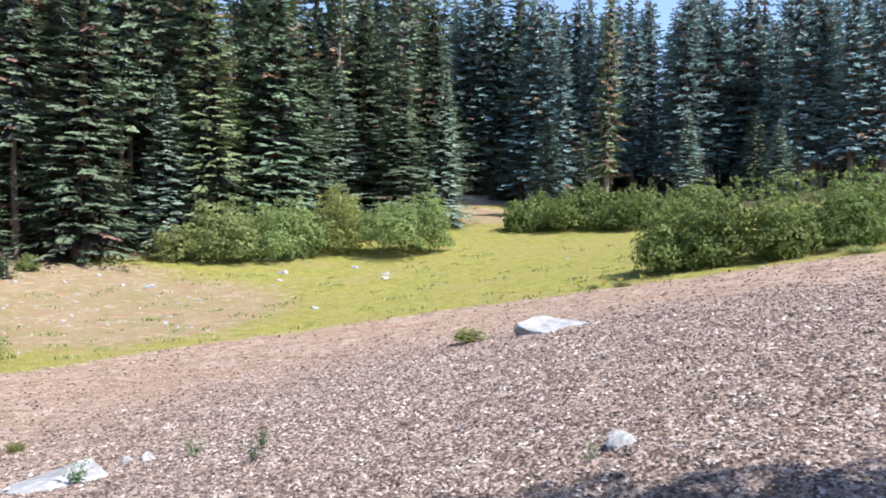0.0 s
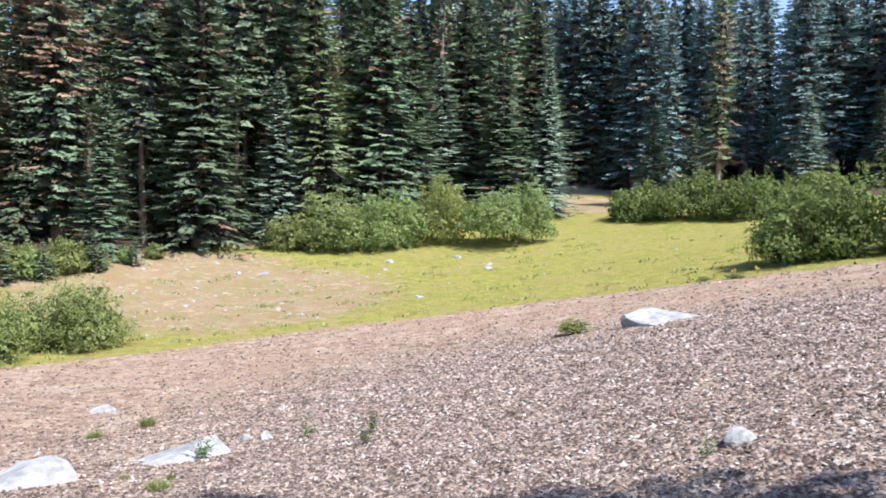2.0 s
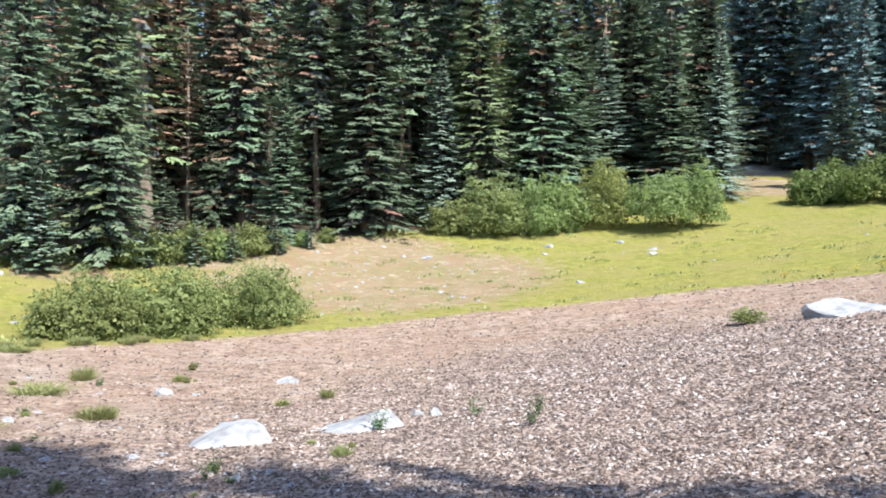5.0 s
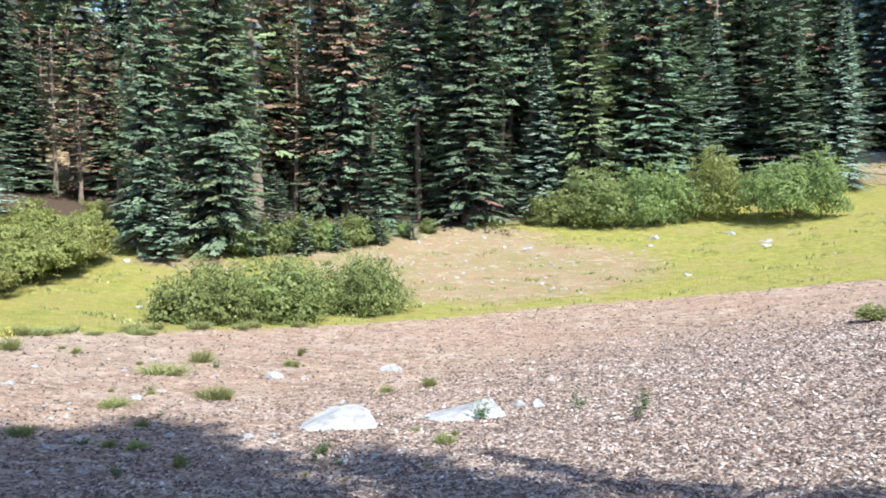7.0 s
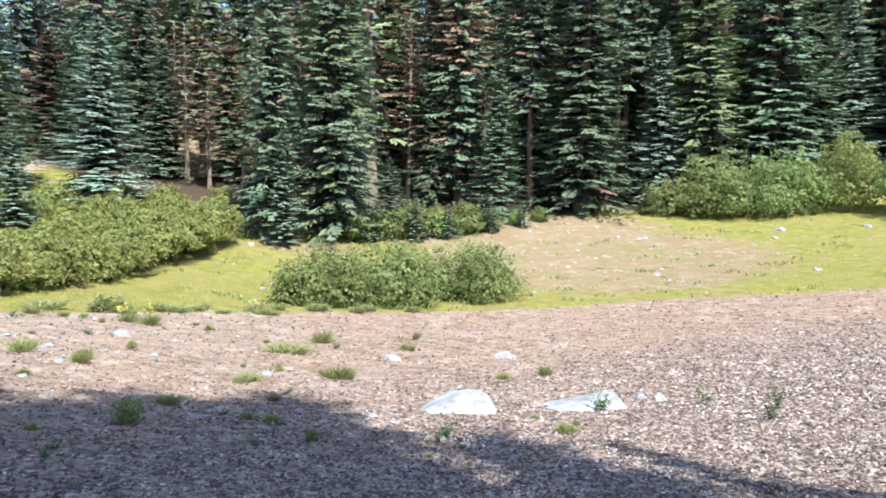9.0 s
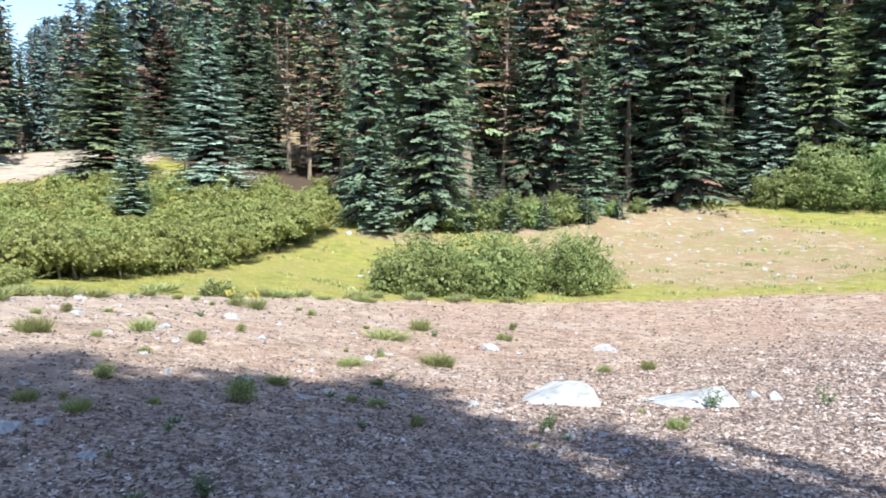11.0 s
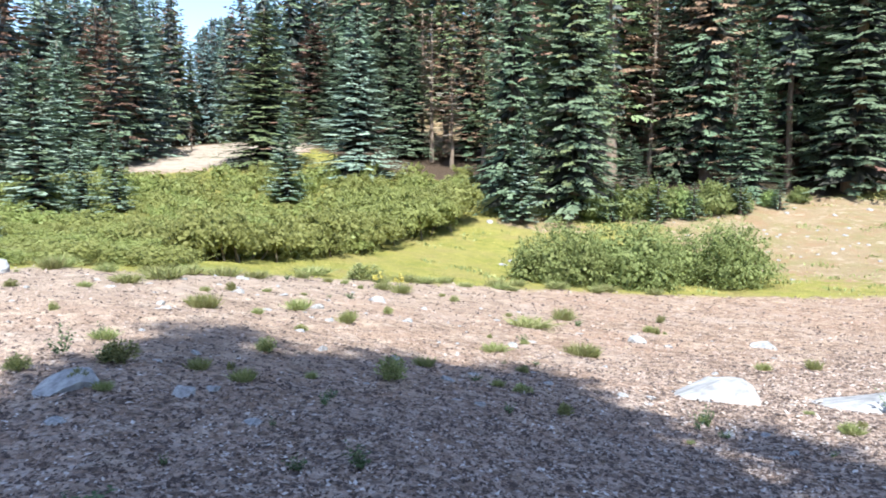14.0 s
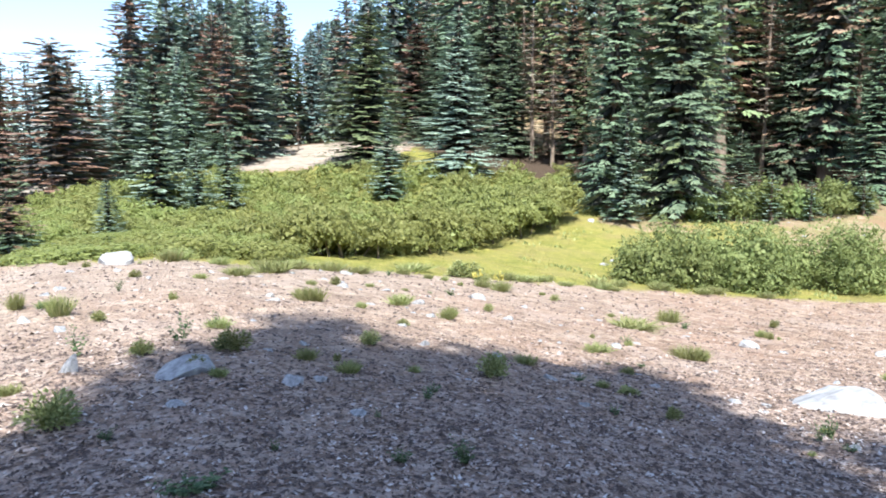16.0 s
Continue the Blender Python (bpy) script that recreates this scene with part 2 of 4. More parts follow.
    c = mixc(ns, ls, edge(at["litter"], 1.2), c, lit)
    ls.new(c, b.inputs["Base Color"])
    h = math_node(ns, ls, "ADD", fine, math_node(ns, ls, "MULTIPLY", vor.outputs["Distance"], -0.8))
    bump(ns, ls, b, h, 0.9, 0.05)
    return m


M_GROUND = ground_mat()


# ---- the lie of the land ----
E_COEF = (-5.7947, -0.0487, 6.34, 0.8496, -2.307)
S_COEF = (0.2639, -0.1101, -0.1567, 0.1503)
Q_COEF = (0.2217, -0.0091, -0.0291)


def sstep(a, b, v):
    t = np.clip((v - a) / (b - a), 0, 1)
    return t * t * (3 - 2 * t)


def ground_z(x, y):
    """Height of the ground: a dirt bank falling to a meadow that rises again into wooded slopes."""
    x, y = np.asarray(x, float), np.asarray(y, float)
    r = np.hypot(x, y)
    az = np.arctan2(x, y)
    lim = 1.14
    a = np.where(np.abs(az) < lim, az, np.sign(az) * lim * (math.pi - np.abs(az)) / (math.pi - lim))
    e = 1 - np.exp(-r / 20)
    rr = 130 * np.tanh(r / 130) * 0.35 + 0.65 * r
    rr = np.where(r < 60, r, np.minimum(rr + (60 - (130 * np.tanh(60 / 130) * 0.35 + 39)), 150))
    cap = 150 - 96 * sstep(-0.35, -0.60, az)
    rr = cap - 4 * np.log1p(np.exp(np.minimum((cap - rr) / 4, 40)))
    s = 5 * np.log1p(np.exp((rr - 26) / 5))
    q = r * np.exp(-r / 14)
    z = sum(c * a ** i for i, c in enumerate(E_COEF)) * e
    z = z + sum(c * a ** i for i, c in enumerate(S_COEF)) * s
    return z + sum(c * a ** i for i, c in enumerate(Q_COEF)) * q


# where the bare bank gives way to the meadow: bearing in degrees, distance
RIM_AZ = np.radians([-180, -75, -61, -45, -30, -20, -8, 1, 14, 33, 50, 63, 75, 180])
RIM_R = np.array([40, 17, 13.5, 13.2, 16.0, 18.5, 20.8, 22.6, 25.6, 27.6, 27.6, 29.5, 34, 60])


def rim(az):
    return np.interp(az, RIM_AZ, RIM_R)


# where the trees' dark litter begins
WOOD_AZ = np.radians([-180, -75, -56, -46, -40, -34, -28, -22, -17, -10, 0, 8, 20, 33, 35, 40, 50, 63, 180])
WOOD_R = np.array([30, 30, 42, 48, 54, 50, 43, 40, 36, 37, 40, 44, 47, 57, 74, 62, 60, 58, 58])


def blob(x, y, cx, cy, rx, ry):
    return np.exp(-((x - cx) / rx) ** 2 - ((y - cy) / ry) ** 2)


def build_ground():
    az = np.concatenate([np.linspace(-70, 70, 340), np.linspace(72, 288, 60)])
    az = np.radians(az)
    r = np.concatenate([[0.0], np.geomspace(0.8, 110, 210), np.geomspace(125, 4500, 16)])
    A, R = np.meshgrid(az, r)
    x, y = R * np.sin(A), R * np.cos(A)
    z = ground_z(x, y)
    rough = np.zeros_like(z)
    ring = (R > 1) & (R < 90)
    for i, j in zip(*np.nonzero(ring)):
        p = Vector((x[i, j], y[i, j], 0))
        rough[i, j] = (noise.noise(p * 0.8) * 0.05 + noise.noise(p * 2.6) * 0.026 + noise.noise(p * 8.0) * 0.016)
    z = z + rough
    n = len(az)
    verts = np.stack([x, y, z], -1).reshape(-1, 3)
    i, j = np.meshgrid(np.arange(len(r) - 1), np.arange(n), indexing="ij")
    jn = (j + 1) % n
    quads = np.stack([i * n + j, i * n + jn, (i + 1) * n + jn, (i + 1) * n + j], -1).reshape(-1, 4)[:, ::-1]
    me = bpy.data.meshes.new("ground")
    me.from_pydata(verts.tolist(), [], quads.tolist())
    xf, yf = verts[:, 0], verts[:, 1]
    rf, af = np.hypot(xf, yf), np.arctan2(xf, yf)
    grass = sstep(-1.2, 1.2, rf - rim(af))
    litter = sstep(-1.5, 2.0, rf - np.interp(af, WOOD_AZ, WOOD_R))
    dry = np.maximum.reduce([blob(xf, yf, 4.5, 33, 7, 6) * 1.7, blob(xf, yf, -3, 37, 8, 2.4) * 1.7, blob(xf, yf, 3.5, 40, 5, 2.5) * 1.6,
                             blob(xf, yf, -9, 32, 3, 1.6), blob(xf, yf, 36, 54, 4, 8) * 1.4, blob(xf, yf, -19, 54, 8, 9) * 1.5])
    bare = np.maximum.reduce([blob(xf, yf, -31.2, 39.5, 4.9, 8.5) * 1.6, blob(xf, yf, 37.5, 54, 2.8, 5) * 1.5, blob(xf, yf, 43.5, 63.5, 3.2, 7) * 1.6, blob(xf, yf, 47.5, 70.0, 3.6, 6) * 1.6])
    grass, litter = grass * (bare < 0.5), litter * (bare < 0.5)
    willows = (xf < -10.6) & (rf < 39) & (rf > rim(af)) & (yf < 40) & (dry < 1.45)
    dry, litter = np.where(willows, 0, dry), np.where(willows, 0, litter)
    gravel = sstep(-2.0, 4.5, 0.85 * xf - 0.62 * yf + 6.6) * sstep(22, 12, rf)
    for k, v in (("grass", grass), ("dry", dry), ("litter", litter * (dry < 0.6)), ("gravel", gravel), ("sand", np.maximum(sstep(0.4, 0.8, bare), 0.42 * sstep(-2, -9, xf) * (rf < 20)))):
        me.attributes.new(k, "FLOAT", "POINT").data.foreach_set("value", v.astype(np.float32))
    me.polygons.foreach_set("use_smooth", [True] * len(me.polygons))
    me.materials.append(M_GROUND)
    return tagged(new("ground", me), "sloping bare dirt bank, yellow-green meadow and forest floor", "ground", kind="structure")


build_ground()


def gz(x, y):
    p = Vector((x, y, 0))
    return float(ground_z(x, y)) + noise.noise(p * 0.8) * 0.05 + noise.noise(p * 2.6) * 0.026 + noise.noise(p * 8.0) * 0.016


# ---- building blocks ----
def mesh_from(name, verts, faces, mats, index=None):
    me = bpy.data.meshes.new(name)
    me.from_pydata(np.asarray(verts).tolist(), [], faces if isinstance(faces, list) else faces.tolist())
    for m in mats:
        me.materials.append(m)
    if index is not None:
        me.polygons.foreach_set("material_index", np.asarray(index, np.int32))
    return me


def part(name, me, parent, label=""):
    ob = new(name, me)
    ob.parent = parent
    return tagged(ob, label)


def empty(name, m):
    ob = new(name)
    ob.empty_display_size = 0.3
    ob.matrix_world = m
    return ob


def tube(pts, radii, sides=6):
    """Tapered round limb through points. Returns vertices and faces."""
    pts = [Vector(p) for p in pts]
    vs, fs = [], []
    for k, p in enumerate(pts):
        d = (pts[min(k + 1, len(pts) - 1)] - pts[max(k - 1, 0)]).normalized()
        u = d.orthogonal().normalized()
        w = d.cross(u)
        for s in range(sides):
            t = 2 * math.pi * s / sides
            vs.append(p + (u * math.cos(t) + w * math.sin(t)) * radii[k])
    for k in range(len(pts) - 1):
        for s in range(sides):
            a, b = k * sides + s, k * sides + (s + 1) % sides
            fs.append((a, b, b + sides, a + sides))
    fs.append(tuple(range((len(pts) - 1) * sides, len(pts) * sides)))
    return [tuple(v) for v in vs], fs


def unit(v):
    return v / np.maximum(np.linalg.norm(v, axis=-1, keepdims=True), 1e-9)


def feathers(start, way, length, width, normal):
    """Flat drooping sprays or leaves as rhombi. Arrays in, vertices and faces out."""
    side = unit(np.cross(normal, way))
    L, W = length[:, None], width[:, None]
    v = np.stack([start, start + way * L * 0.45 + side * W, start + way * L - normal * L * 0.10, start + way * L * 0.45 - side * W], 1)
    return v.reshape(-1, 3), np.arange(len(start) * 4).reshape(-1, 4)


# ---- conifers ----
H0, R0 = 16.0, 2.4


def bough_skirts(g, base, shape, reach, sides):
    """Dense inner boughs, coloured as shade: ragged drooping tiers round the trunk."""
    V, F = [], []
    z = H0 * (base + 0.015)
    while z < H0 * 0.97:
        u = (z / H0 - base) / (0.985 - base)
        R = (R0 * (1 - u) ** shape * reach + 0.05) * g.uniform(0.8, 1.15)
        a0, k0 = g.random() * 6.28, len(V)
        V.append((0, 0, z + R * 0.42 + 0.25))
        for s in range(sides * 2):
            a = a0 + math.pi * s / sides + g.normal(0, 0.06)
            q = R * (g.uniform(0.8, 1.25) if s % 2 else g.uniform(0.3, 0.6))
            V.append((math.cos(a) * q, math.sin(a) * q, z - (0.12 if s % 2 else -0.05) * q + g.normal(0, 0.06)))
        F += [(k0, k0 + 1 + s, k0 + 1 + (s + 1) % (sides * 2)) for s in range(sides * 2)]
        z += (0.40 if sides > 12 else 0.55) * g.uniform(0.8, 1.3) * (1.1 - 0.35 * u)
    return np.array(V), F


def crown_mesh(name, seed, mats, boughs, base, twigs, shape=0.8, dead=0.0, dead_top=0.0, length=1.0, gaps=0.15, wide=0.025, core=0.55, sides=11, droop=0.30, tilt=0.85, uneven=0.009, heart=None):
    """Whorls of flat drooping boughs, each a fan of side twigs along its axis, round a twig core in the colour of
    shade.
    """
    g = np.random.default_rng(seed)
    # heights in whorls, closer together towards the top
    tiers = max(8, boughs // 9)
    level = np.sort(1 - (1 - (np.arange(tiers) + g.uniform(0.2, 0.8, tiers)) / tiers) ** 0.85)
    u = np.clip(level[np.arange(boughs) % tiers] + g.normal(0, uneven, boughs), 0, 0.995)
    z = H0 * (base + (0.985 - base) * u)
    ang = np.arange(boughs) // tiers * 0.698 + (np.arange(boughs) % tiers) * 2.4 + g.normal(0, 0.22, boughs)
    lump = 1 + 0.14 * np.sin(ang * 2 + seed) * np.sin(z * 0.9 + seed) + 0.09 * np.sin(z * 2.3 + ang)
    L = (R0 * (1 - u) ** shape * g.uniform(0.58, 1.16, boughs) * lump + 0.14) * length
    L[g.random(boughs) < gaps + 0.22 * (u < 0.3)] *= 0.5
    rise = 0.10 + 0.32 * u ** 2 + g.normal(0, 0.10, boughs)
    sag = droop * (1 - 0.55 * u) * g.uniform(0.6, 1.3, boughs)
    hd = np.stack([np.cos(ang), np.sin(ang), np.zeros(boughs)], 1)
    lat = np.stack([-hd[:, 1], hd[:, 0], g.normal(0, 0.16, boughs)], 1)
    S, W, LN, NM, ID = [], [], [], [], []
    for k in range(twigs):
        t = 0.40 + 0.60 * (k + g.uniform(0.2, 0.8, boughs)) / twigs
        height = rise * t - sag * t * t * 1.6 + sag * 0.75 * t ** 4
        slope = rise - sag * t * 3.2 + sag * 3.0 * t ** 3
        c = hd * (L * t)[:, None]
        c[:, 2] = z + height * L
        axis = unit(hd + np.array([0, 0, 1.0]) * slope[:, None])
        up = unit(np.cross(axis, lat))
        up *= np.sign(up[:, 2:3])
        for sg in (-1, 1):
            turn = g.uniform(0.55, 0.95, boughs)
            w = unit(axis * np.cos(turn)[:, None] + lat * (sg * np.sin(turn))[:, None] - up * g.uniform(-0.05, 0.28, boughs)[:, None])
            S.append(c)
            W.append(w)
            LN.append((np.minimum(L * 0.30, 0.5) * (1 - t) ** 0.8 + 0.14) * g.uniform(0.75, 1.25, boughs))
            NM.append(unit(up + hd * (tilt + 0.5 * u)[:, None] + g.normal(0, 0.2, (boughs, 3))))
            ID.append(np.arange(boughs))
    # the leading shoot of each bough
    S.append(hd * (L * 0.82)[:, None] + np.stack([z * 0, z * 0, z + (rise * 0.8 - sag * 0.72) * L], 1))
    W.append(unit(hd + np.array([0, 0, 1.0]) * (rise - sag * 1.0)[:, None]))
    LN.append(np.minimum(L * 0.2, 0.3) + 0.15)
    NM.append(unit(np.array([0, 0, 1.0]) + hd * tilt + g.normal(0, 0.2, (boughs, 3))))
    ID.append(np.arange(boughs))
    S, W, LN, NM, ID = (np.concatenate(q) for q in (S, W, LN, NM, ID))
    v, f = feathers(S, W, LN, LN * 0.09 + wide, NM)
    sick = (g.random(boughs) < dead + dead_top * (u > 0.35))
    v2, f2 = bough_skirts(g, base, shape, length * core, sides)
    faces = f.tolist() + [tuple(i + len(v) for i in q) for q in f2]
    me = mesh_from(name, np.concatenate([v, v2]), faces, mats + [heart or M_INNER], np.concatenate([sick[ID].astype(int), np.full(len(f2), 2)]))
    tone = np.clip(g.normal(0.5, 0.27, boughs), 0, 1)
    tone = np.concatenate([np.repeat(tone[ID], len(v) // len(ID)), np.full(len(v2), 0.5)])
    me.attributes.new("bough", "FLOAT", "POINT").data.foreach_set("value", tone.astype(np.float32))
    return me


def trunk_mesh(name, seed, material, r0=0.24, bare=0):
    g = np.random.default_rng(seed)
    pts = [(g.normal(0, 0.03), g.normal(0, 0.03), H0 * t) for t in np.linspace(0, 1, 9)]
    pts[0] = (0, 0, -0.35)
    rad = [r0 * (1.25 if t == 0 else 1) * (1 - t) ** 0.8 + 0.015 for t in np.linspace(0, 1, 9)]
    V, F = tube(pts, rad, 9)
    for k in range(bare):
        a, zz = g.random() * 6.28, H0 * (0.12 + 0.8 * g.random())
        ln = (0.35 + g.random() * 0.9) * (1.1 - zz / H0)
        d = np.array([math.cos(a), math.sin(a), 0])
        q = [d * 0.05 + [0, 0, zz], d * ln * 0.6 + [0, 0, zz - 0.05 * ln], d * ln + [0, 0, zz + (0.15 - 0.4 * g.random()) * ln]]
        v2, f2 = tube(q, [0.035, 0.022, 0.006], 4)
        F += [tuple(i + len(V) for i in f) for f in f2]
        V += v2
    me = mesh_from(name, V, F, [material])
    me.polygons.foreach_set("use_smooth", [True] * len(me.polygons))
    return me


N = M_NEEDLE
KINDS = {}


def kind(name, label, mats, trunk, **kw):
    """Two near builds, two for the middle distance and two for the far wood, of every sort of conifer."""
    n = kw.pop("n")
    k0 = len(KINDS)
    # further builds take the grey core, a painted haze over their inner shade
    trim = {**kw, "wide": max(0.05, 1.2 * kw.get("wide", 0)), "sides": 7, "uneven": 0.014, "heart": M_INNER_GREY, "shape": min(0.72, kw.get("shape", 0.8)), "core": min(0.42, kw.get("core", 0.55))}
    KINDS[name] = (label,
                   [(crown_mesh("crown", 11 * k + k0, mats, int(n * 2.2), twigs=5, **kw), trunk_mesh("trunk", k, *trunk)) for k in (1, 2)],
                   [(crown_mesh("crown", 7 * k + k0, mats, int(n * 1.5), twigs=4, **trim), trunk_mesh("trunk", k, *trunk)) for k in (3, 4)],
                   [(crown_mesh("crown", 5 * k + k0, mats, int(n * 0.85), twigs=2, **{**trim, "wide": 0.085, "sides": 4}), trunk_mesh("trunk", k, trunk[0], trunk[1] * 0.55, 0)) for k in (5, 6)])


kind("green", "tall dark green fir with drooping layered branches", [N["green"], N["dead"]], (M_BARK, 0.24, 6), n=290, shape=0.95, base=0.022, dead=0.03)
kind("blue", "slender blue-green fir at the meadow's edge", [N["blue"], N["dead"]], (M_BARK, 0.20, 3), n=290, shape=0.95, base=0.02, gaps=0.08)
kind("olive", "tall yellow-green fir lit by the sun", [N["olive"], N["dead"]], (M_BARK, 0.24, 6), n=290, shape=0.95, base=0.03, dead=0.01)
kind("sunlit", "tall fir with green and yellow-green drooping boughs", [N["green"], N["olive"]], (M_BARK, 0.26, 6), n=330, shape=0.9, base=0.02, dead=0.3)
kind("hazed", "tall blue-grey fir on the far slope", [N["hazed"], N["dead"]], (M_BARK, 0.22, 10), n=270, base=0.08, dead=0.07, shape=0.7, heart=M_INNER_GREY)
kind("rust", "fir with many rust-brown dying branches", [N["green"], N["dead"]], (M_BARK, 0.24, 22), n=270, base=0.05, dead=0.22, dead_top=0.45, gaps=0.25)
kind("thin", "thin half-bare fir with a pale trunk", [N["olive"], N["dead"]], (M_BARK_PALE, 0.21, 70), n=200, base=0.16, dead=0.35, gaps=0.35, length=0.8, core=0.3)
kind("snag", "dying broken-topped fir with bare grey limbs", [N["dead"], N["grey"]], (M_BARK_PALE, 0.18, 60), n=230, base=0.12, dead=0.35, gaps=0.2, shape=0.45, core=0.45)
kind("inner", "tall fir in the wood with a bare lower trunk", [N["green"], N["dead"]], (M_BARK, 0.15, 30), n=230, base=0.36, dead=0.12, gaps=0.25, shape=0.55, core=0.5)
kind("tall", "tall blue-grey fir with a bare trunk below its crown", [N["hazed"], N["dead"]], (M_BARK, 0.22, 40), n=260, base=0.14, dead=0.08, gaps=0.25, shape=0.5, core=0.5, heart=M_INNER_GREY)
kind("bare", "dead standing fir with a bare pale trunk and broken twigs", [N["grey"], N["dead"]], (M_BARK_PALE, 0.12, 130), n=70, base=0.3, dead=0.4, gaps=0.4, length=0.5, core=0.02)
kind("sapling", "young green fir growing among low willows", [N["green"], N["blue"]], (M_BARK, 0.2, 0), n=190, base=0.02, droop=0.12, dead=0.5, core=0.34, gaps=0.05, shape=0.8, wide=0.08)
kind("seedling", "knee-high young fir in front of the wood", [N["green"], N["blue"]], (M_BARK, 0.3, 0), n=60, base=0.02, droop=0.08, dead=0.4, core=0.12, gaps=0.05, shape=0.95, wide=0.26)
kind("shade", "tall fir casting shade over the bank", [N["green"], N["dead"]], (M_BARK, 0.26, 10), n=290, base=0.22, shape=0.36)


def conifer(x, y, h, rad, sort, level=0, group="trees at the forest edge"):
    """level: 0 for the near trees, 1 for the middle distance, 2 for those deep in the wood."""
    label, *builds = KINDS[sort]
    crown, trunk = builds[level][int(rng.integers(2))]
    s = Matrix.LocRotScale((x, y, gz(x, y)), Euler((rng.normal(0, 0.012), rng.normal(0, 0.012), rng.random() * 6.28)), (rad / R0, rad / R0, h / H0))
    ob = empty("fir_tree", s)
    part("trunk", trunk, ob)
    part("crown", crown, ob)
    return tagged(ob, label, "tree", group)


FAR_RIGHT = [
    (45.8, 61.2, 6.0, 1.2, 'green'), (46.3, 55.4, 19.7, 2.6, 'tall'), (54.0, 59.3, 20.7, 2.3, 'tall'), (52.5, 52.5, 21.0, 1.8, 'tall'), (60.8, 55.4, 20.7, 2.4, 'tall'), (59.6, 50.6, 19.1, 2.3, 'blue'), (60.2, 46.8, 18.8, 3.1, 'tall'), (67.6, 46.8, 16.8, 2.3, 'blue'), (67.8, 42.9, 15.9, 2.5, 'tall'), (67.5, 39.6, 15.4, 2.4, 'tall'), (67.0, 36.3, 14.0, 2.4, 'rust'), (71.6, 36.2, 15.8, 2.9, 'tall'), (40.4, 47.3, 8.3, 1.6, 'green'), (45.3, 48.3, 7.0, 1.4, 'green'), (51.2, 42.0, 8.0, 1.5, 'blue'), (56.1, 38.9, 7.7, 1.4, 'green'), (55.4, 36.3, 6.0, 1.4, 'blue')
]
EDGE_RIGHT = [
    (30.2, 47.4, 12.1, 1.7, 'blue'), (31.6, 51.2, 18.0, 3.0, 'green'), (26.3, 47.4, 13.2, 2.4, 'green'), (25.7, 52.2, 17.5, 3.4, 'green'), (22.8, 50.2, 12.3, 2.4, 'blue'), (20.1, 49.2, 15.7, 2.6, 'green'),
    (16.9, 47.2, 20.5, 3.1, 'green'), (12.3, 45.5, 20.0, 2.3, 'olive'), (9.7, 45.6, 10.5, 1.7, 'blue'), (8.5, 51.4, 23.8, 2.3, 'green'), (4.9, 43.8, 18.0, 2.7, 'green'), (5.5, 49.8, 26.0, 2.9, 'green')
]
EDGE_MID = [
    (-0.1, 41.2, 8.8, 1.6, 'green'), (-2.3, 43.9, 20.8, 2.3, 'rust'), (2.2, 46.5, 22.0, 2.2, 'rust'), (-4.0, 45.8, 14.6, 2.3, 'rust'), (-7.0, 46.5, 18.4, 2.1, 'rust'), (-7.9, 38.2, 17.0, 1.8, 'green'), (-7.7, 34.0, 17.0, 2.3, 'sunlit'), (-10.3, 32.6, 14.5, 1.6, 'green'), (-9.4, 31.6, 5.6, 0.8, 'blue'), (-11.4, 37.4, 15.1, 1.8, 'green'), (-7.7, 44.3, 9.9, 1.5, 'thin'), (-5.9, 46.6, 17.2, 1.5, 'thin'), (-4.0, 43.8, 10.2, 1.4, 'green'), (-5.4, 36.1, 3.8, 1.0, 'blue')
]
EDGE_LEFT = [
    (-19.6, 35.2, 9.0, 2.0, 'blue'), (-19.2, 27.9, 4.2, 0.75, 'blue'), (-25.5, 35.0, 8.7, 2.2, 'olive'), (-19.5, 41.9, 8.0, 1.5, 'green'), (-18.3, 44.6, 11.4, 1.6, 'thin'), (-16.1, 43.3, 10.0, 1.5, 'rust'), (-22.3, 45.0, 12.1, 1.8, 'green'), (-22.6, 21.5, 3.4, 0.6, 'blue'), (-24.8, 19.9, 6.1, 1.1, 'blue'), (-17.8, 12.6, 1.6, 0.34, 'green'), (-22.2, 19.6, 2.9, 0.55, 'blue'), (-30.6, 26.5, 6.3, 1.15, 'blue'), (-27.9, 44.2, 7.9, 2.0, 'rust'), (-25.6, 43.2, 7.1, 1.6, 'green')
]
